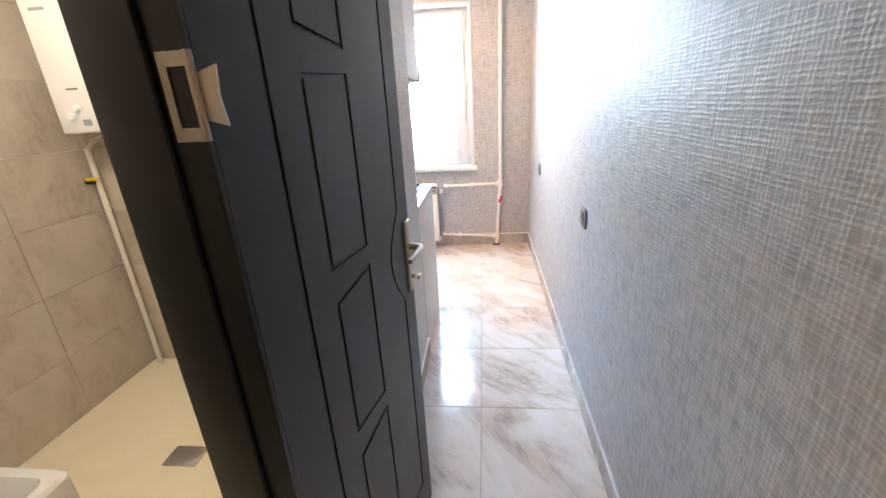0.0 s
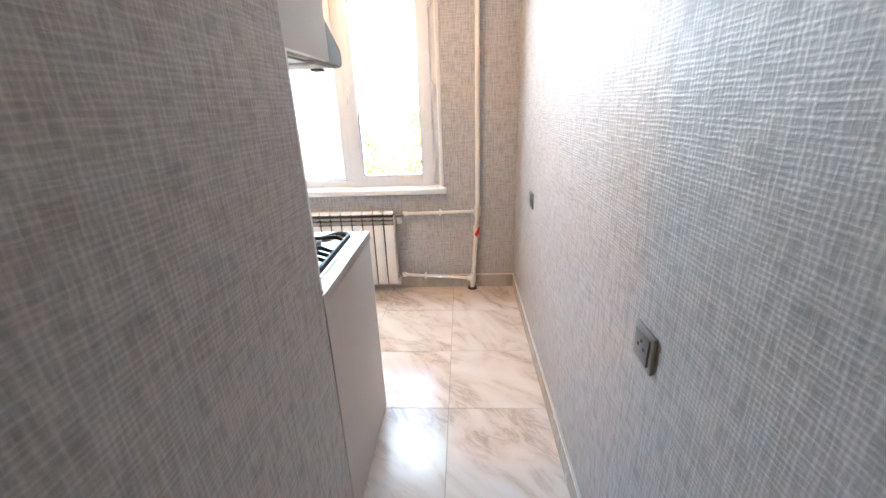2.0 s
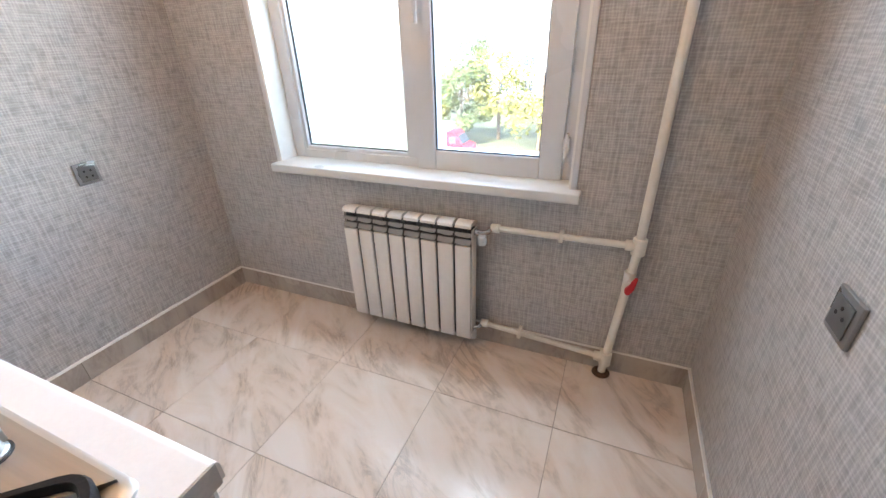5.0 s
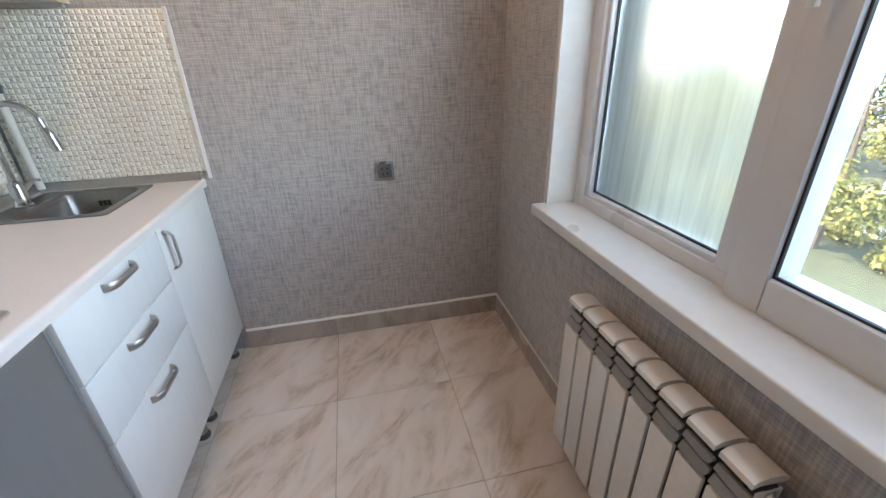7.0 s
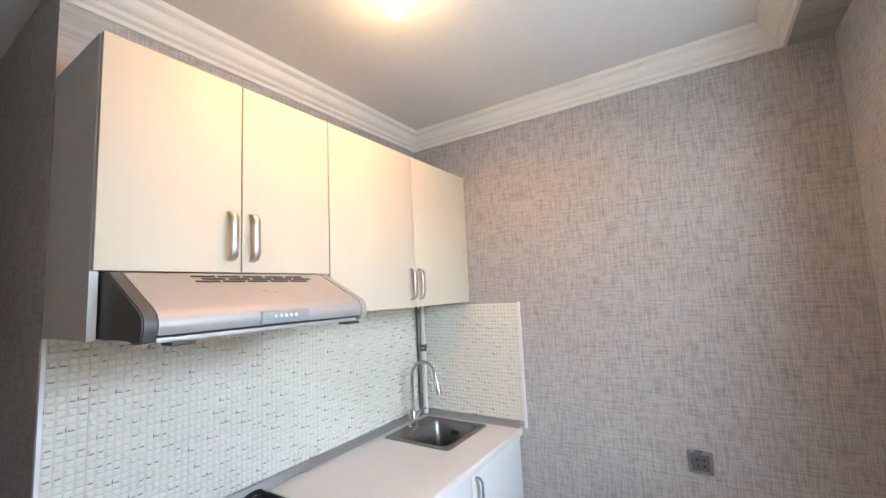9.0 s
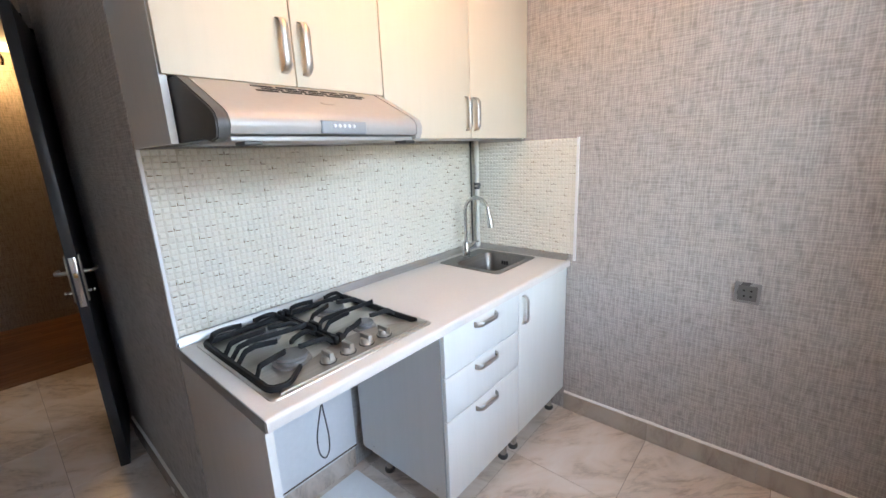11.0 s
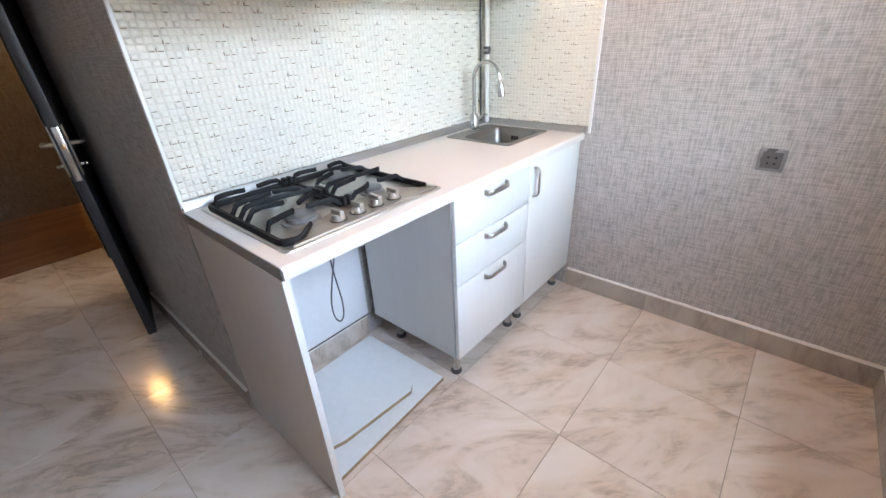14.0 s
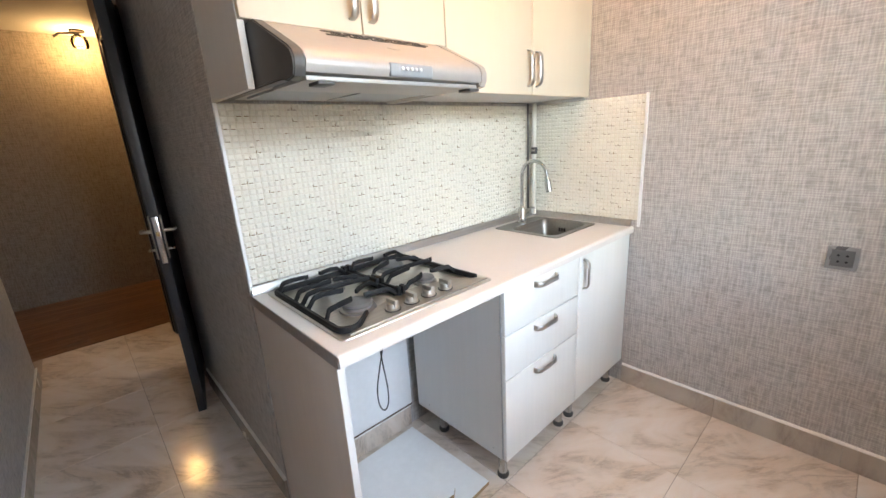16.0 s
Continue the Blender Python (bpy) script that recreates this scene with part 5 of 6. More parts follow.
bmesh.ops.transform(bm, matrix=LEAF_M, verts=bm.verts)
leaf = part("leaf", bm, DOOR, door, "dark anthracite leaf with routed panels")


def on_leaf(bm):
    bmesh.ops.transform(bm, matrix=LEAF_M, verts=bm.verts)
    return bm


for side, yy in ((-1, 0.0), (1, LEAF_T)):
    ys = sorted((yy, yy + side * 0.008))
    plate = part("handle_plate", on_leaf(one((LEAF_W - 0.042, ys[0], 0.85), (LEAF_W - 0.008, ys[1], 1.06), bev=0.004, seg=3)), HINGE, leaf, "nickel-plated handle plate")
    bm = bmesh.new()
    y1 = yy + side * 0.045
    tube(bm, [(LEAF_W - 0.025, yy, 0.985), (LEAF_W - 0.025, y1 - side * 0.008, 0.985), (LEAF_W - 0.032, y1, 0.985), (LEAF_W - 0.07, y1 + side * 0.004, 0.984), (LEAF_W - 0.125, y1 + side * 0.002, 0.98)], [0.01, 0.009, 0.009, 0.0085, 0.007], 12)
    part("lever", on_leaf(bm), HINGE, plate, "nickel-plated lever")
    bm = bmesh.new()
    tube(bm, [(LEAF_W - 0.025, yy, 0.895), (LEAF_W - 0.025, yy + side * 0.02, 0.895)], 0.007, 10)
    box(bm, (LEAF_W - 0.036, yy + side * 0.03 - 0.004, 0.89), (LEAF_W - 0.014, yy + side * 0.03 + 0.004, 0.90), 0.002)
    part("thumb_turn", on_leaf(bm), HINGE, plate, "nickel-plated thumb turn")
lock = part("lock_plate", on_leaf(one((LEAF_W, 0.008, 0.83), (LEAF_W + 0.003, 0.032, 1.055), bev=0.001)), CHROME, leaf, "steel lock face plate")
part("latch", on_leaf(one((LEAF_W + 0.003, 0.013, 0.965), (LEAF_W + 0.012, 0.027, 0.985), bev=0.002)), BRASS, lock, "brass latch bolt")

def butterfly(z):
    """A butterfly hinge: the outer leaf with its cut-out on the frame, the inner leaf on the door, and the knuckle."""
    y = DOOR_Y1 - 0.0005
    outer = boxes(((XL - 0.034, y - 0.0025, z - 0.05), (XL - 0.024, y, z + 0.05)), ((XL - 0.024, y - 0.0025, z + 0.034), (XL + 0.004, y, z + 0.05)), ((XL - 0.024, y - 0.0025, z - 0.05), (XL + 0.004, y, z - 0.034)))
    h = part("hinge", outer, HINGE, door, "nickel butterfly hinge")
    inner = bmesh.new()
    out = [(XL + 0.010, z - 0.026), (XL + 0.036, z - 0.034), (XL + 0.032, z), (XL + 0.036, z + 0.034), (XL + 0.010, z + 0.026)]
    extrude(inner, out, "y", y - 0.001, y + 0.002)
    part("inner_leaf", inner, HINGE, h)
    bm = bmesh.new()
    tube(bm, [(XL + 0.007, y - 0.004, z - 0.05), (XL + 0.007, y - 0.004, z + 0.05)], 0.0055, 10)
    part("knuckle", bm, HINGE, h)


for hz in (1.386, 0.30):
    butterfly(hz)
# frame of the doorway
frame_1 = thing("door_frame_1", (XL - 0.06, 0.64, 0), "dark door frame of the bathroom doorway", "door frame", kind="structure")
JX0, JX1 = XL - 0.124, XL + 0.004
for ya, yb in ((DOOR_Y0 - 0.044, DOOR_Y0), (DOOR_Y1, DOOR_Y1 + 0.018)):
    s = 1 if ya > 0.6 else -1
    bm = boxes(((JX0, ya, 0.0), (JX1, yb, DOOR_Z + 0.044)), bev=0.003)
    stop = (ya - 0.012, ya) if s > 0 else (yb, yb + 0.012)
    box(bm, (JX0, stop[0], 0.0), (JX1 - 0.045, stop[1], DOOR_Z), 0.003)
    part("jamb", bm, JAMB, frame_1, "dark door jamb")
    cy = (yb, yb + 0.045) if s > 0 else (ya - 0.045, ya)
    if s < 0:
        part("casing", one((XL + 0.001, cy[0], 0.0), (XL + 0.011, cy[1], DOOR_Z + 0.10), bev=0.004), JAMB, frame_1, "dark casing strip")
part("head", one((JX0, DOOR_Y0, DOOR_Z), (JX1, DOOR_Y1, DOOR_Z + 0.044), bev=0.003), JAMB, frame_1)
part("head_casing", one((XL + 0.001, DOOR_Y0 - 0.0445, DOOR_Z + 0.0445), (XL + 0.011, DOOR_Y1 + 0.0445, DOOR_Z + 0.10), bev=0.004), JAMB, frame_1)

# ---- bathroom things ----
boiler = thing("water_heater", (-1.73, 2.3, 1.32), "white gas water heater hanging on the tiled wall", "water heater")
HF = 2.19                                 # its front
part("casing", one((-1.915, HF, 1.32), (-1.555, 2.378, 1.93), bev=0.010, seg=3), CERAMIC, boiler, "white enamelled casing")
for kx, kz, r in ((-1.80, 1.425, 0.014), (-1.835, 1.395, 0.018), (-1.70, 1.41, 0.018)):
    bm = bmesh.new()
    lathe(bm, [(r, 0.0), (r, -0.014), (r * 0.8, -0.018)], (kx, HF, kz), "y", 16)
    part("knob", bm, WHITE_TRIM, boiler, "white control knob")
part("display", one((-1.795, HF - 0.002, 1.352), (-1.755, HF, 1.378)), HOOD_PANEL, boiler, "grey window")
part("label_bar", one((-1.825, HF - 0.0015, 1.500), (-1.770, HF, 1.506)), HOOD_DARK, boiler)
part("label_bar", one((-1.87, HF - 0.0015, 1.80), (-1.80, HF, 1.812)), HOOD_PANEL, boiler, "pale blue-grey mark")
gas_cock = thing("gas_cock", (-1.985, 2.345, 0.05), "tarnished gas cock with a yellow lever on a white pipe", "valve")
bm = bmesh.new()
tube(bm, [(-1.988, 2.345, 0.0), (-1.988, 2.345, 1.24), (-1.94, 2.345, 1.28), (-1.86, 2.345, 1.30), (-1.85, 2.345, 1.325)], 0.012, 10)
part("pipe", bm, PIPE, gas_cock)
bm = bmesh.new()
tube(bm, [(-2.052, 2.345, 1.085), (-1.988, 2.345, 1.085)], 0.014, 10)
part("body", bm, RUST, gas_cock, "tarnished valve body")
part("lever", one((-2.03, 2.318, 1.092), (-1.955, 2.327, 1.108), bev=0.003), YELLOW, gas_cock, "yellow lever")
# a tray is assumed here for a pale shape of unknown kind
tray = thing("assumed_tray", (-1.75, 0.9, 0), "assumed white ceramic tray on the bathroom floor", "shower tray")
bm = bmesh.new()
lp = [[(x, y, z) for x, y in rrect(BX + 0.012 + i, 0.26 + i, -1.62 - i, 1.50 - i, 0.05)] for i, z in ((0, 0.0), (0, 0.13), (0.012, 0.145), (0.05, 0.145), (0.07, 0.06), (0.2, 0.05))]
loft(bm, lp)
part("basin", bm, CERAMIC, tray)
drain = solid("floor_drain", one((-1.42, 1.645, 0.0), (-1.27, 1.745, 0.006), bev=0.002), STRIP, "grey metal drain cover in the bathroom floor", "drain")
# unseen fixture added for the assumed bathroom light
bulb_lamp("ceiling_lamp", (-1.3, 1.2, 2.36), "assumed bare warm bulb, out of view in the bathroom")

# ---- outdoors ----
GZ0 = -6.0
GRASS = plain("dry_grass", (0.065, 0.07, 0.028), 0.9, 0, 0.4, 2.0, 0.3)
ASPHALT = plain("asphalt", (0.05, 0.05, 0.05), 0.9, 0, 0.2, 12, 0.2)
KERB = plain("concrete", (0.42, 0.40, 0.37), 0.85, 0, 0.15, 8, 0.2)
FACADE = plain("pale_panel_facade", (0.52, 0.48, 0.43), 0.85, 0, 0.12, 1.2, 0.1)
FACADE2 = plain("grey_panel_facade", (0.44, 0.42, 0.40), 0.85, 0, 0.12, 1.2, 0.1)
DARK_GLASS = plain("far_window_glass", (0.05, 0.06, 0.07), 0.15, 0, 0.3, 4, 0)
BARK = plain("bark", (0.10, 0.075, 0.05), 0.9, 0, 0.4, 12, 0.5)
LEAF_A = foliage("yellow_green_leaves", (0.07, 0.08, 0.016), (0.23, 0.20, 0.045))
LEAF_B = foliage("green_leaves", (0.04, 0.06, 0.018), (0.12, 0.13, 0.04))
LEAF_C = foliage("pine_needles", (0.02, 0.05, 0.025), (0.07, 0.11, 0.05))
VAN_WHITE = plain("white_van_paint", (0.62, 0.61, 0.60), 0.35, 0, 0.04, 6, 0)
CAR_WHITE = plain("white_car_paint", (0.78, 0.79, 0.80), 0.25, 0, 0.02, 6, 0)
TYRE = plain("tyre", (0.02, 0.02, 0.02), 0.8, 0, 0.1, 20, 0)

ground = solid("ground", one((-900, YW + 0.6, GZ0 - 0.4), (900, 1800, GZ0)), GRASS, "dry grassy ground between the blocks", "ground", "structure")
road = solid("road", one((-120, 25.0, GZ0), (120, 31.5, GZ0 + 0.02)), ASPHALT, "grey asphalt yard road", "road", "structure")
kerb = solid("kerb", boxes(((-120, 24.8, GZ0), (120, 25.0, GZ0 + 0.12)), ((-120, 31.5, GZ0), (120, 31.7, GZ0 + 0.12))), KERB, "pale concrete kerb", "kerb", "structure")


def far_house(name, xa, xb, ya, storeys, base, mat, label, step=3.2):
    h = thing(name, ((xa + xb) / 2, ya, base), label, "apartment block")
    top = base + storeys * 2.9 + 0.8
    part("wall", one((xa, ya, base), (xb, ya + 12, top)), mat, h, "pale concrete panel wall")
    part("roof", one((xa - 0.2, ya - 0.2, top), (xb + 0.2, ya + 12.2, top + 0.35)), KERB, h, "flat concrete roof edge")
    frame_me = as_mesh("window_frame", boxes(((-0.75, -0.06, 0), (-0.68, 0.04, 1.5)), ((0.68, -0.06, 0), (0.75, 0.04, 1.5)), ((-0.68, -0.06, 0), (0.68, 0.04, 0.07)), ((-0.68, -0.06, 1.43), (0.68, 0.04, 1.5)), ((-0.03, -0.06, 0.07), (0.03, 0.04, 1.43))), VAN_WHITE)
    pane_me = as_mesh("pane", one((-0.68, -0.02, 0.07), (0.68, 0.0, 1.43)), DARK_GLASS)
    n = int((xb - xa - 1.5) / step)
    for s in range(storeys):
        for k in range(n):
            wx, wz = xa + 1.6 + (k + 0.2) * step, base + s * 2.9 + 1.2
            w = piece("window", frame_me, h, Matrix.Translation((wx, ya, wz)))
            piece("pane", pane_me, w, Matrix.Translation((wx, ya, wz)))
    for k in range(1, int((xb - xa) / 6.4)):
        part("panel_joint", one((xa + k * 6.4 - 0.03, ya - 0.012, base), (xa + k * 6.4 + 0.03, ya, top)), KERB, h)
    return h


far_house("apartment_block", -46, -19.5, 54, 5, GZ0, FACADE2, "grey five-storey panel block beyond the trees")
# unseen block added so that the misted pane has something pale behind it
far_house("apartment_block", -110, -52, 46, 5, GZ0, FACADE, "added pale five-storey block behind the misted pane")
far_house("apartment_block", -17, 14, 58, 5, GZ0, FACADE, "pale five-storey panel block beyond the trees")


def crown_leaves(rng, centre, rx, rz, n, size, cone=False):
    """Many small leaf clumps with an uneven outline and gaps."""
    verts, faces = [], []
    lobes = []
    for _ in range(9):
        a = rng.uniform(0, 2 * math.pi)
        zz = rng.uniform(-0.8, 0.9)
        rad = (1 - (zz + 0.8) / 1.8) * 0.9 + 0.1 if cone else math.sqrt(max(0.05, 1 - zz * zz)) * 0.75
        lobes.append((Vector((math.cos(a) * rad * rx, math.sin(a) * rad * rx, zz * rz)), rng.uniform(0.3, 0.55) * rx))
    for _ in range(n):
        c, r = rng.choice(lobes)
        d = Vector((rng.gauss(0, 1), rng.gauss(0, 1), rng.gauss(0, 0.8)))
        d = d.normalized() * r * rng.uniform(0.45, 1.05)
        p = Vector(centre) + c + d
        nrm = (d.normalized() + Vector((rng.uniform(-0.7, 0.7), rng.uniform(-0.7, 0.7), rng.uniform(0, 0.9)))).normalized()
        u = nrm.orthogonal().normalized()
        u = Matrix.Rotation(rng.uniform(0, 6.28), 3, nrm) @ u
        v = nrm.cross(u)
        s = size * rng.uniform(0.5, 1.3)
        i = len(verts)
        verts += [p - u * s * 0.5, p + v * s * 0.32 + nrm * s * 0.08, p + u * s * 0.5, p - v * s * 0.32 + nrm * s * 0.08]
        faces.append((i, i + 1, i + 2, i + 3))
    return verts, faces


def tree(name, x, y, h, rx, mat, label, seed, n=1500, size=0.30, cone=False, base=None):
    rng = random.Random(seed)
    base = GZ0 if base is None else base
    t = thing(name, (x, y, base), label, "tree")
    bm = bmesh.new()
    lean = rng.uniform(-0.3, 0.3)
    tube(bm, [(x, y, base - 0.05), (x + lean * 0.3, y, base + h * 0.3), (x + lean * 0.6, y + lean * 0.3, base + h * 0.6), (x + lean, y, base + h * 0.92)], [0.17, 0.14, 0.09, 0.03], 8)
    for _ in range(7):
        a = rng.uniform(0, 6.28)
        z = base + h * rng.uniform(0.3, 0.75)
        ln = rx * rng.uniform(0.5, 0.9)
        tube(bm, [(x + lean * 0.5, y, z), (x + lean * 0.5 + math.cos(a) * ln * 0.5, y + math.sin(a) * ln * 0.5, z + ln * 0.25), (x + math.cos(a) * ln, y + math.sin(a) * ln, z + ln * 0.6)], [0.06, 0.04, 0.015], 6)
    part("trunk", bm, BARK, t)
    verts, faces = crown_leaves(rng, (x + lean * 0.5, y, base + h * 0.62), rx, h * 0.40, n, size, cone)
    me = bpy.data.meshes.new("crown")
    me.from_pydata(verts, [], faces)
    me.materials.append(mat)
    ob = new("crown", me)
    ob.parent = t
    ob.matrix_parent_inverse = parent_world(t).inverted()
    return t


TREES = ((-17.5, 37, 7.4, 2.3, LEAF_C, "dark green pine tree beyond the road", True), (-21, 41, 7.8, 2.6, LEAF_C, "dark green pine tree beyond the road", True),
         (-12.5, 38, 7.0, 3.0, LEAF_B, "green leafy tree beyond the road", False), (-9.0, 35.5, 6.6, 2.7, LEAF_A, "yellow-green tree beyond the road", False),
         (-5.6, 36, 7.0, 3.0, LEAF_A, "yellow-green tree beyond the road", False), (-3.0, 39, 6.8, 2.8, LEAF_B, "green leafy tree beyond the road", False),
         (-25, 36, 6.5, 3.0, LEAF_B, "green leafy tree beyond the road", False), (-15.0, 34.5, 4.2, 2.0, LEAF_A, "low yellow-green tree by the kerb", False),
         (-29, 33, 6.0, 3.0, LEAF_A, "yellow-green tree beyond the road", False), (0.5, 36, 6.2, 2.8, LEAF_A, "yellow-green tree beyond the road", False),
         (4.5, 38, 7.0, 3.0, LEAF_B, "green leafy tree beyond the road", False), (-34, 36, 7, 3.2, LEAF_B, "green leafy tree beyond the road", False),
         (-11.5, 21.5, 3.4, 2.0, LEAF_A, "low yellow-green tree below the window", False), (-16.2, 21.0, 5.6, 2.4, LEAF_A, "low green tree below the window", False),
         (-5.2, 32.6, 3.8, 2.2, LEAF_A, "low yellow-orange tree by the kerb", False), (-2.0, 33.5, 4.6, 2.3, LEAF_A, "yellow-green tree by the kerb", False),
         (-31, 27, 6.2, 3.2, LEAF_A, "yellow-green tree at the end of the yard", False), (-38, 30, 6.8, 3.4, LEAF_B, "green leafy tree at the end of the yard", False), (-46, 33, 6.6, 3.6, LEAF_A, "yellow-green tree at the end of the yard", False),
         (-24, 17, 6.4, 3.0, LEAF_A, "yellow-green tree near the house", False), (-17, 14, 6.0, 2.6, LEAF_A, "yellow-green tree near the house", False), (-32, 19, 6.0, 3.2, LEAF_B, "green leafy tree near the house", False),
         (-19.0, 33.8, 6.4, 2.8, LEAF_A, "yellow-green tree beyond the road", False), (-22.8, 34.5, 7.0, 3.0, LEAF_A, "yellow-green tree beyond the road", False), (-27.5, 38, 7.6, 3.4, LEAF_A, "yellow-green tree beyond the road", False), (-11.5, 33.6, 5.4, 2.4, LEAF_B, "green leafy tree beyond the road", False),
         (-14.2, 21.0, 2.6, 1.7, LEAF_A, "low yellow-green shrub by the road", False), (-18.0, 19.5, 6.3, 2.9, LEAF_A, "low yellow-green tree by the road", False), (-11.4, 24.0, 1.9, 1.6, LEAF_A, "low yellow-green shrub by the road", False),
         (-3.6, 22.6, 1.7, 1.5, LEAF_B, "low green shrub by the road", False), (-8.6, 22.0, 1.3, 1.2, LEAF_A, "low yellow-green shrub by the road", False), (-20.5, 22.0, 6.5, 3.0, LEAF_A, "yellow-green tree below the window", False), (-26, 21, 6.9, 3.2, LEAF_B, "green tree below the window", False))
for k, (tx, ty, th, tr, tm, tl, cone) in enumerate(TREES):
    tree("pine_tree" if cone else "tree", tx, ty, th, tr, tm, tl, 10 + k, 2600, 0.27 if ty > 30 else 0.20, cone)


def wheel(parent, x, y, z, r):
    bm = bmesh.new()
    lathe(bm, [(r * 0.6, -0.1), (r, -0.09), (r, 0.09), (r * 0.6, 0.1)], (x, y, z), "y", 18)
    w = part("wheel", bm, TYRE, parent)
    bm = bmesh.new()
    lathe(bm, [(r * 0.58, -0.105), (r * 0.2, -0.115), (0.01, -0.112)], (x, y, z), "y", 14)
    part("rim", bm, STRIP, w)


van = thing("delivery_van", (-11.8, 28.6, GZ0), "white box van with a red cab parked on the road", "van")
vz = GZ0 + 0.02
part("box_body", one((-14.9, 27.6, vz + 0.65), (-10.9, 29.7, vz + 2.9), bev=0.08), VAN_WHITE, van, "white cargo box")
bm = bmesh.new()
extrude(bm, [(-10.88, vz + 0.4), (-8.95, vz + 0.4), (-8.85, vz + 0.75), (-8.95, vz + 1.15), (-9.5, vz + 1.35), (-10.0, vz + 2.1), (-10.3, vz + 2.35), (-10.88, vz + 2.4)], "y", 27.65, 29.65)
bmesh.ops.bevel(bm, geom=list(bm.edges), offset=0.05, segments=2, affect="EDGES")
cab = part("cab", bm, RED, van, "red cab")
part("side_window", one((-10.65, 27.62, vz + 1.42), (-10.05, 27.66, vz + 2.0), bev=0.01), DARK_GLASS, cab)
bm = bmesh.new()
loft(bm, [[(-9.50, 27.8, vz + 1.40), (-9.50, 29.5, vz + 1.40), (-9.96, 29.5, vz + 2.06), (-9.96, 27.8, vz + 2.06)], [(-9.46, 27.8, vz + 1.42), (-9.46, 29.5, vz + 1.42), (-9.92, 29.5, vz + 2.08), (-9.92, 27.8, vz + 2.08)]])
part("windscreen", bm, DARK_GLASS, cab)
part("chassis", one((-14.8, 27.8, vz + 0.42), (-10.9, 29.5, vz + 0.62)), TYRE, van)
for wx in (-13.7, -9.9):
    for wy in (27.75, 29.55):
        wheel(van, wx, wy, vz + 0.36, 0.36)
van.matrix_basis = Matrix.Translation((-11.3, 28.9, GZ0)) @ Matrix.Scale(0.8, 4)


def car(x, y, rot, label):
    c = thing("parked_car", (x, y, GZ0), label, "car", "parked cars")
    z = GZ0 + 0.02
    bm = bmesh.new()
    body = [(-2.1, 0.3), (2.1, 0.3), (2.15, 0.6), (2.0, 0.85), (1.1, 0.95), (-1.9, 0.98), (-2.12, 0.7)]
    extrude(bm, [(x + p[0], z + p[1]) for p in body], "y", y - 0.85, y + 0.85)
    bmesh.ops.bevel(bm, geom=list(bm.edges), offset=0.06, segments=2, affect="EDGES")
    b = part("body", bm, CAR_WHITE, c, "white car body")
    bm = bmesh.new()
    lo = [(x - 1.75, y - 0.78, z + 0.95), (x + 1.15, y - 0.78, z + 0.95), (x + 1.15, y + 0.78, z + 0.95), (x - 1.75, y + 0.78, z + 0.95)]
    hi = [(x - 1.3, y - 0.62, z + 1.42), (x + 0.35, y - 0.62, z + 1.42), (x + 0.35, y + 0.62, z + 1.42), (x - 1.3, y + 0.62, z + 1.42)]
    loft(bm, [lo, hi])
    part("windows", bm, DARK_GLASS, b, "dark car windows")
    part("roof", one((x - 1.32, y - 0.64, z + 1.41), (x + 0.37, y + 0.64, z + 1.46), bev=0.02), CAR_WHITE, c)
    for wx in (-1.3, 1.35):
        for wy in (-0.78, 0.78):
            wheel(c, x + wx, y + wy, z + 0.3, 0.3)
    c.matrix_basis = c.matrix_basis @ Matrix.Rotation(rot, 4, "Z") @ Matrix.Scale(0.82, 4)
    return c


car(-6.2, 22.9, radians(62), "white hatchback car parked below the window")
car(-12.6, 24.0, radians(8), "pale car parked below the window among shrubs")

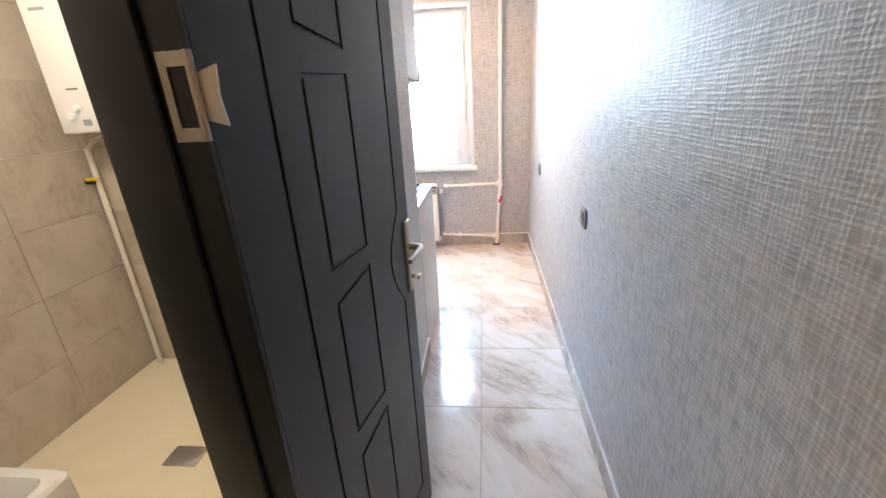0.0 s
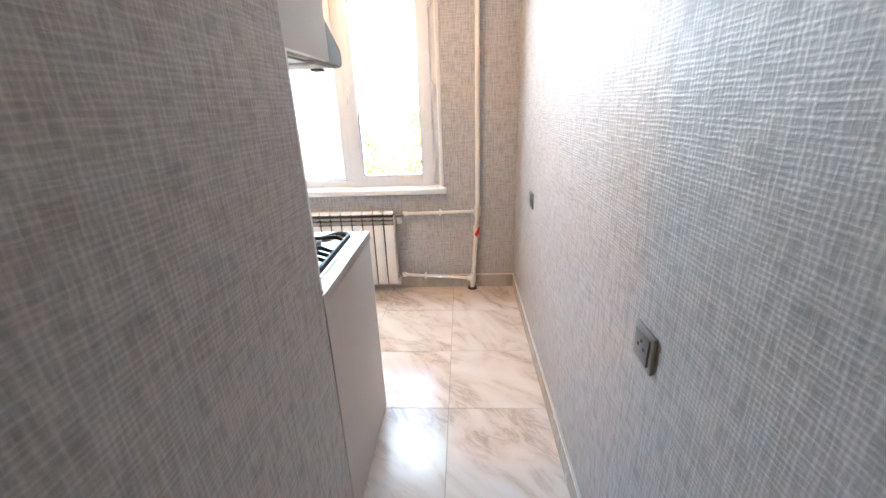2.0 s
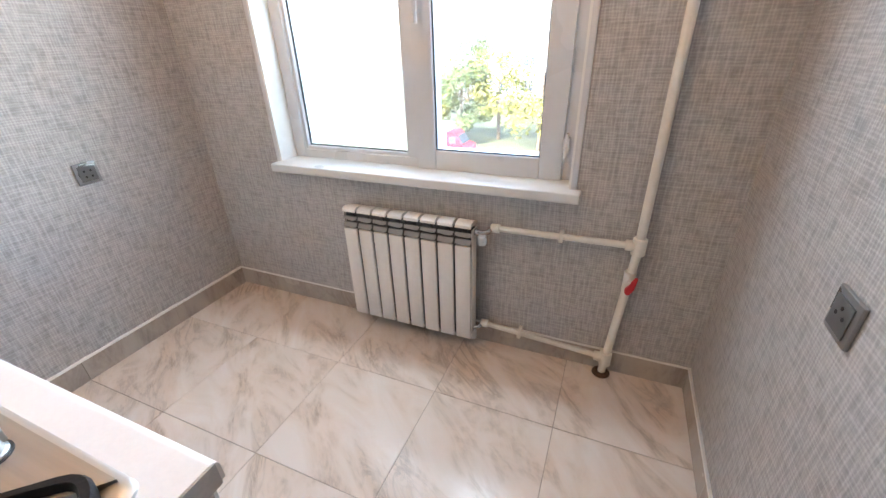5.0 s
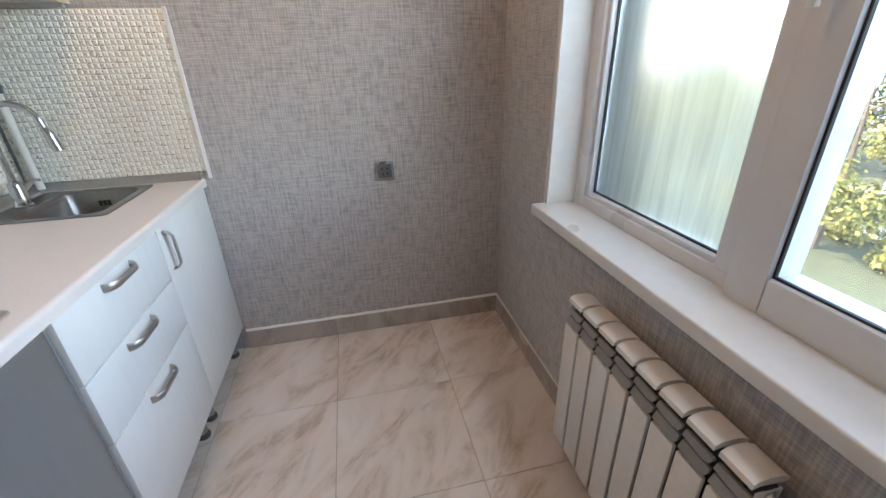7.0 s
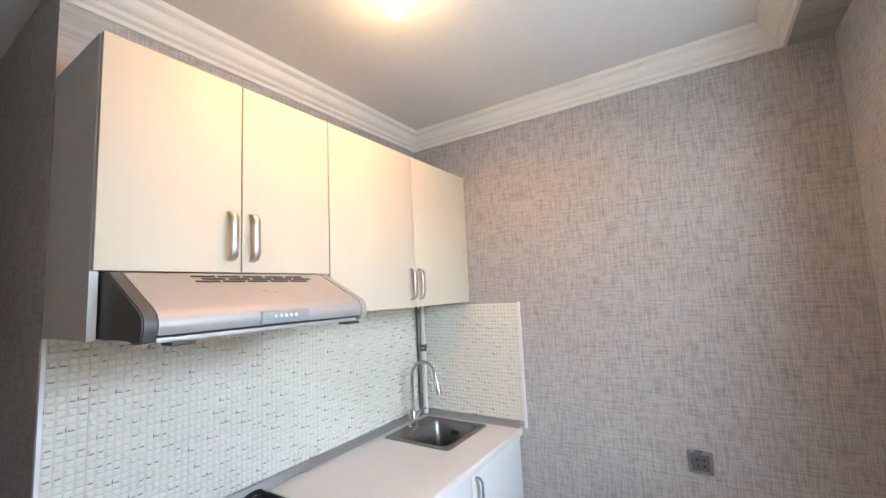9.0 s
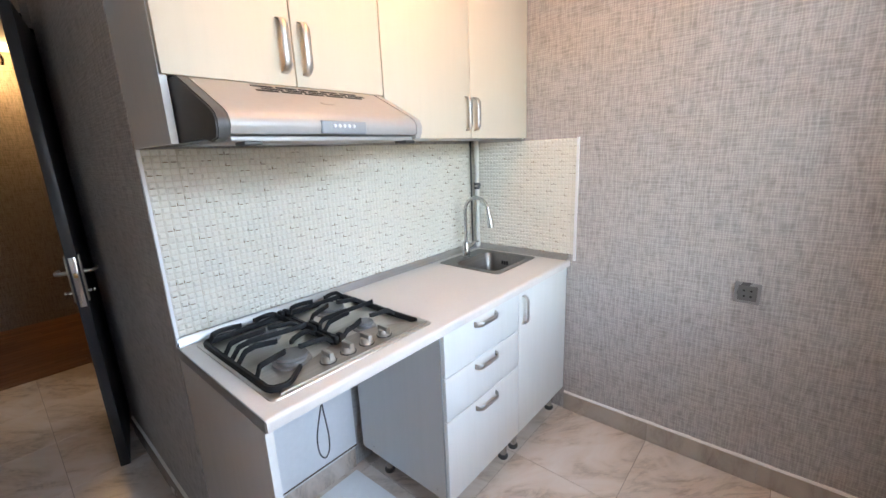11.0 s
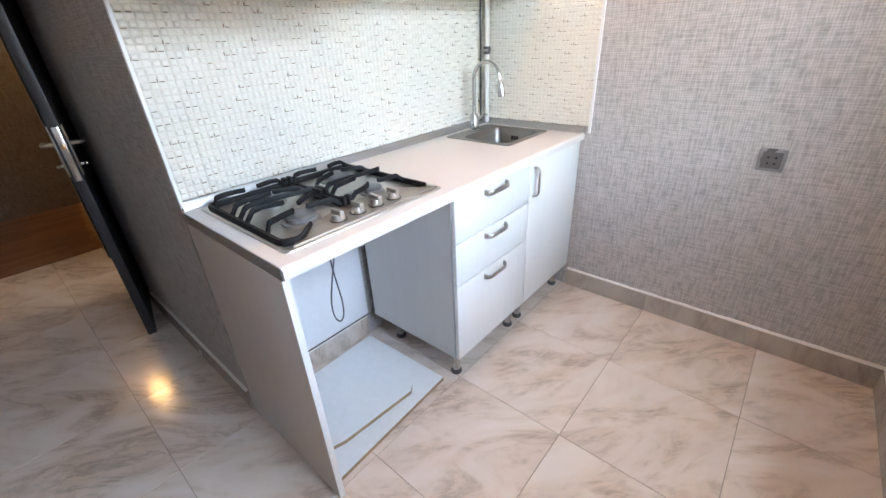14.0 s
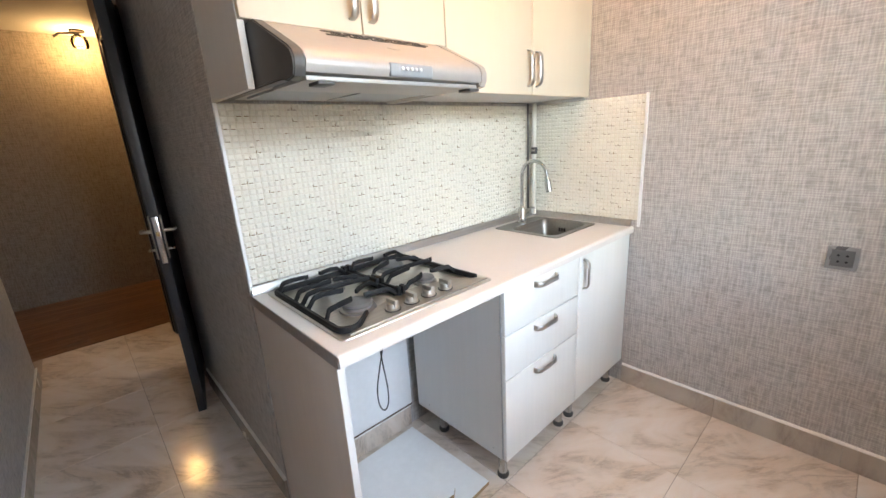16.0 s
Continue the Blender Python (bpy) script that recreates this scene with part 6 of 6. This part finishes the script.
# ---- splashback tiles ----
def splash_mesh(w, h, seed):
    """Relief mosaic in a basket weave: pillow-shaped cells of uneven height and a few dark inlays."""
    rng = random.Random(seed)
    cw, ch = 0.0198, 0.0186
    nx, nz = int(round(w / cw)), int(round(h / ch))
    cw, ch = w / nx, h / nz
    vc, fc, vd, fd = [], [], [], []
    for i in range(nx):
        for j in range(nz):
            x0_, z0_ = i * cw, j * ch
            over = ((i + 2 * j) % 4) < 2
            hgt = (0.0044 if over else 0.0030) + rng.uniform(-0.0003, 0.0006)
            g, b_ = 0.0004, 0.0048
            q = len(vc)
            slant = 0.0009 if over else -0.0006
            vc += [(x0_ + g, 0, z0_ + g), (x0_ + cw - g, 0, z0_ + g), (x0_ + cw - g, 0, z0_ + ch - g), (x0_ + g, 0, z0_ + ch - g),
                   (x0_ + g + b_, hgt - slant, z0_ + g + b_), (x0_ + cw - g - b_, hgt + slant, z0_ + g + b_), (x0_ + cw - g - b_, hgt + slant, z0_ + ch - g - b_), (x0_ + g + b_, hgt - slant, z0_ + ch - g - b_)]
            fc += [(q + 4, q + 7, q + 6, q + 5), (q, q + 4, q + 5, q + 1), (q + 1, q + 5, q + 6, q + 2), (q + 2, q + 6, q + 7, q + 3), (q + 3, q + 7, q + 4, q)]
            if (i + (0, 4, 1, 5, 3, 7, 2, 6)[j % 8] + 3 * (j // 8)) % 8 in (0, 1) and rng.random() < 0.8:
                bars = [(x0_ + 0.0045, x0_ + cw - 0.0045, z0_ - 0.0011, z0_ + 0.0011)]
                if rng.random() < 0.2:
                    bars.append((x0_ + cw - 0.0013, x0_ + cw + 0.0009, z0_ - 0.0012, z0_ + ch * 0.45))
                for a0, a1, b0, b1 in bars:
                    q, t_ = len(vd), 0.0030
                    vd += [(a0, 0, b0), (a1, 0, b0), (a1, 0, b1), (a0, 0, b1), (a0, t_, b0), (a1, t_, b0), (a1, t_, b1), (a0, t_, b1)]
                    fd += [(q + 4, q + 7, q + 6, q + 5), (q, q + 4, q + 5, q + 1), (q + 1, q + 5, q + 6, q + 2), (q + 2, q + 6, q + 7, q + 3), (q + 3, q + 7, q + 4, q)]
    return (vc, fc), (vd, fd)


def from_lists(name, vf, mat):
    me = bpy.data.meshes.new(name)
    me.from_pydata(vf[0], [], vf[1])
    me.materials.append(mat)
    return me


def splash_panel(name, m, spans, z0_, z1_, label):
    p = thing(name, m.translation, label, "tiles", kind="structure")
    for k, (a, b_) in enumerate(spans):
        c, d = splash_mesh(b_ - a - 0.001, z1_ - z0_ - 0.001, 40 + k)
        mm = m @ Matrix.Translation((a, 0, z0_))
        back = bmesh.new()
        box(back, (0, -0.004, 0), (b_ - a - 0.0008, 0.0002, z1_ - z0_))
        t = piece("tile", as_mesh("tile", back, CREAM_JOINT), p, mm)
        tagged(piece("relief", from_lists("relief", c, CREAM), t, mm), "cream glazed relief cells", kind="stuff")
        tagged(piece("inlay", from_lists("inlay", d, DASH), t, mm), "small dark inlay dashes", kind="stuff")
    return p


SZ0, SZ1 = 0.902, 1.481
spans = [(k * 0.2525, min((k + 1) * 0.2525, 1.612)) for k in range(7)]
spans[-1] = (spans[-1][0], 1.605)
# local x runs along the wall from the left end seen by a viewer facing it, local y out of the wall
m_back = Matrix.Translation((XW + 0.004, YC + 0.0045, 0))
splash_panel("trim_splashback", m_back, spans, SZ0, SZ1, "cream basket-weave relief tiles above the worktop")
m_side = Matrix.Translation((XW + 0.0045, 3.076, 0)) @ Matrix.Rotation(-math.pi / 2, 4, "Z")
splash_panel("trim_splashback_side", m_side, [(0.0, 0.2525), (0.2525, 0.505), (0.505, 0.6)], SZ0, SZ1, "cream basket-weave relief tiles on the side wall")
solid("trim_tile_edge", one((XL - 0.010, YC + 0.0005, SZ0 - 0.02), (XL - 0.001, YC + 0.013, SZ1)), WHITE_TRIM, "white plastic edge strip beside the tiles", "trim", "structure")
solid("trim_tile_edge_side", one((XW + 0.0005, 3.077, SZ0 - 0.03), (XW + 0.013, 3.088, SZ1 + 0.004)), WHITE_TRIM, "white plastic edge strip on the side wall", "trim", "structure")

# ---- floor tiles ----
floor = solid("floor", boxes(((XW - 0.1, YC - 0.1, -0.06), (XR + 0.1, YW + 0.1, -0.0025)), ((XL - 0.12, EDGE_Y, -0.06), (XR + 0.12, YC - 0.1, -0.0025))), GROUT, "floor laid with polished cream marble tiles", "floor", "structure")
XS = [-2.01, -1.532, -1.045, -0.565, -0.088, 0.375]
YS = [EDGE_Y, 0.545, 1.04, 1.535, 2.03, 2.515, 3.018, 3.483, 3.972, YW]
tile_cache = {}


def floor_tile(xa, xb, ya, yb, mat, parent, name="tile"):
    key = (round(xb - xa, 3), round(yb - ya, 3), mat.name)
    if key not in tile_cache:
        w, d = xb - xa, yb - ya
        bm = bmesh.new()
        g = 0.0011
        lp = [[(x, y, z) for x, y in ((g, g), (w - g, g), (w - g, d - g), (g, d - g))] for z in (-0.004,)]
        lp.append([(x, y, -0.0008) for x, y in ((g, g), (w - g, g), (w - g, d - g), (g, d - g))])
        i = g + 0.0008
        lp.append([(x, y, 0.0) for x, y in ((i, i), (w - i, i), (w - i, d - i), (i, d - i))])
        loft(bm, lp)
        tile_cache[key] = as_mesh(name, bm, mat, 10)
    return piece(name, tile_cache[key], parent, Matrix.Translation((xa, ya, random.uniform(-0.0003, 0.0003))))


for i in range(5):
    for j in range(9):
        ya, yb = YS[j], YS[j + 1]
        xa, xb = XS[i], XS[i + 1]
        if yb < 2.6:
            if i < 3:
                continue
            if i == 3:
                xa = XL
        floor_tile(xa, xb, ya, yb, MARBLE, floor)
for i in range(3):
    floor_tile(XS[i], XS[i + 1] if i < 2 else XL - 0.02, YC, 2.515, MARBLE, floor)

# skirting of cut tiles with a white sealant line
skirting = thing("baseboard", (XW, 3.4, 0), "skirting of cut beige tiles with a white sealant line", "skirting", kind="structure")
SK = 0.100
def skirt_run(axis, a, b, wall, d, mat=SKIRT):
    n = max(1, round((b - a) / 0.485))
    for k in range(n):
        p, q = a + (b - a) * k / n + 0.0008, a + (b - a) * (k + 1) / n - 0.0008
        w0, w1 = sorted((wall, wall + d * 0.009))
        lo, hi = ((p, w0, 0.0), (q, w1, SK)) if axis == "x" else ((w0, p, 0.0), (w1, q, SK))
        part("tile", one(lo, hi, bev=0.001, seg=1), mat, skirting)
    w0, w1 = sorted((wall, wall + d * 0.010))
    bm = bmesh.new()
    steps = max(2, int((b - a) / 0.05))
    loops = []
    for k in range(steps + 1):
        s = a + (b - a) * k / steps
        e = random.uniform(-0.0015, 0.002)
        sec = [(w0, SK), (w1, SK), (w1, SK + 0.004 + e), (w0, SK + 0.010 + e)]
        loops.append([(s, u, v) if axis == "x" else (u, s, v) for u, v in sec])
    loft(bm, loops)
    part("sealant", bm, WHITE_GROUT, skirting, "white sealant line")
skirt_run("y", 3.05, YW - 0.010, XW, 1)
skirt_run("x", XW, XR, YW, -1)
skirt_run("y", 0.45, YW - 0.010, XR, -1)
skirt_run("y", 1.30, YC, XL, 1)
skirt_run("x", -1.0, XL - 0.02, YC, 1, MARBLE)

# bathroom wall tiles
for j in range(4):
    for k in range(8):
        za, zb = k * 0.31, min((k + 1) * 0.31, TOP - 0.03)
        ya, yb = 0.6 + j * 0.45, min(0.6 + (j + 1) * 0.45, BY)
        part("tile", one((BX, ya + 0.001, za + 0.001), (BX + 0.008, yb - 0.001, zb - 0.001), bev=0.001, seg=1), BATH_TILE, bath_walls)
for j in range(3):
    for k in range(8):
        za, zb = k * 0.31, min((k + 1) * 0.31, TOP - 0.03)
        xa = BX + 0.009 + j * 0.5
        part("tile", one((xa + 0.001, BY - 0.008, za + 0.001), (min(xa + 0.5, XL - 0.13), BY, zb - 0.001), bev=0.001, seg=1), BATH_TILE, bath_walls)

# hall parquet
parquet = solid("floor_hall", boxes(((HALL_X0, HALL_Y, -0.06), (HALL_X1, EDGE_Y, -0.003)), ((XR + 0.12, EDGE_Y, -0.06), (HALL_X1, 0.45, -0.003)), ((HALL_X0, EDGE_Y, -0.06), (XL - 0.12, 0.12, -0.003))), PARQUET, "brown wooden parquet floor of the hall", "floor", "structure")
rng = random.Random(5)
row = 0
y = HALL_Y
while y < EDGE_Y - 0.02:
    yb = min(y + 0.07, EDGE_Y)
    x = HALL_X0 + (row % 3) * 0.17
    while x < HALL_X1 - 0.05:
        xb = min(x + 0.5, HALL_X1)
        floor_tile(x, xb, y, yb, PARQUET, parquet, "plank")
        x = xb
    y = yb
    row += 1
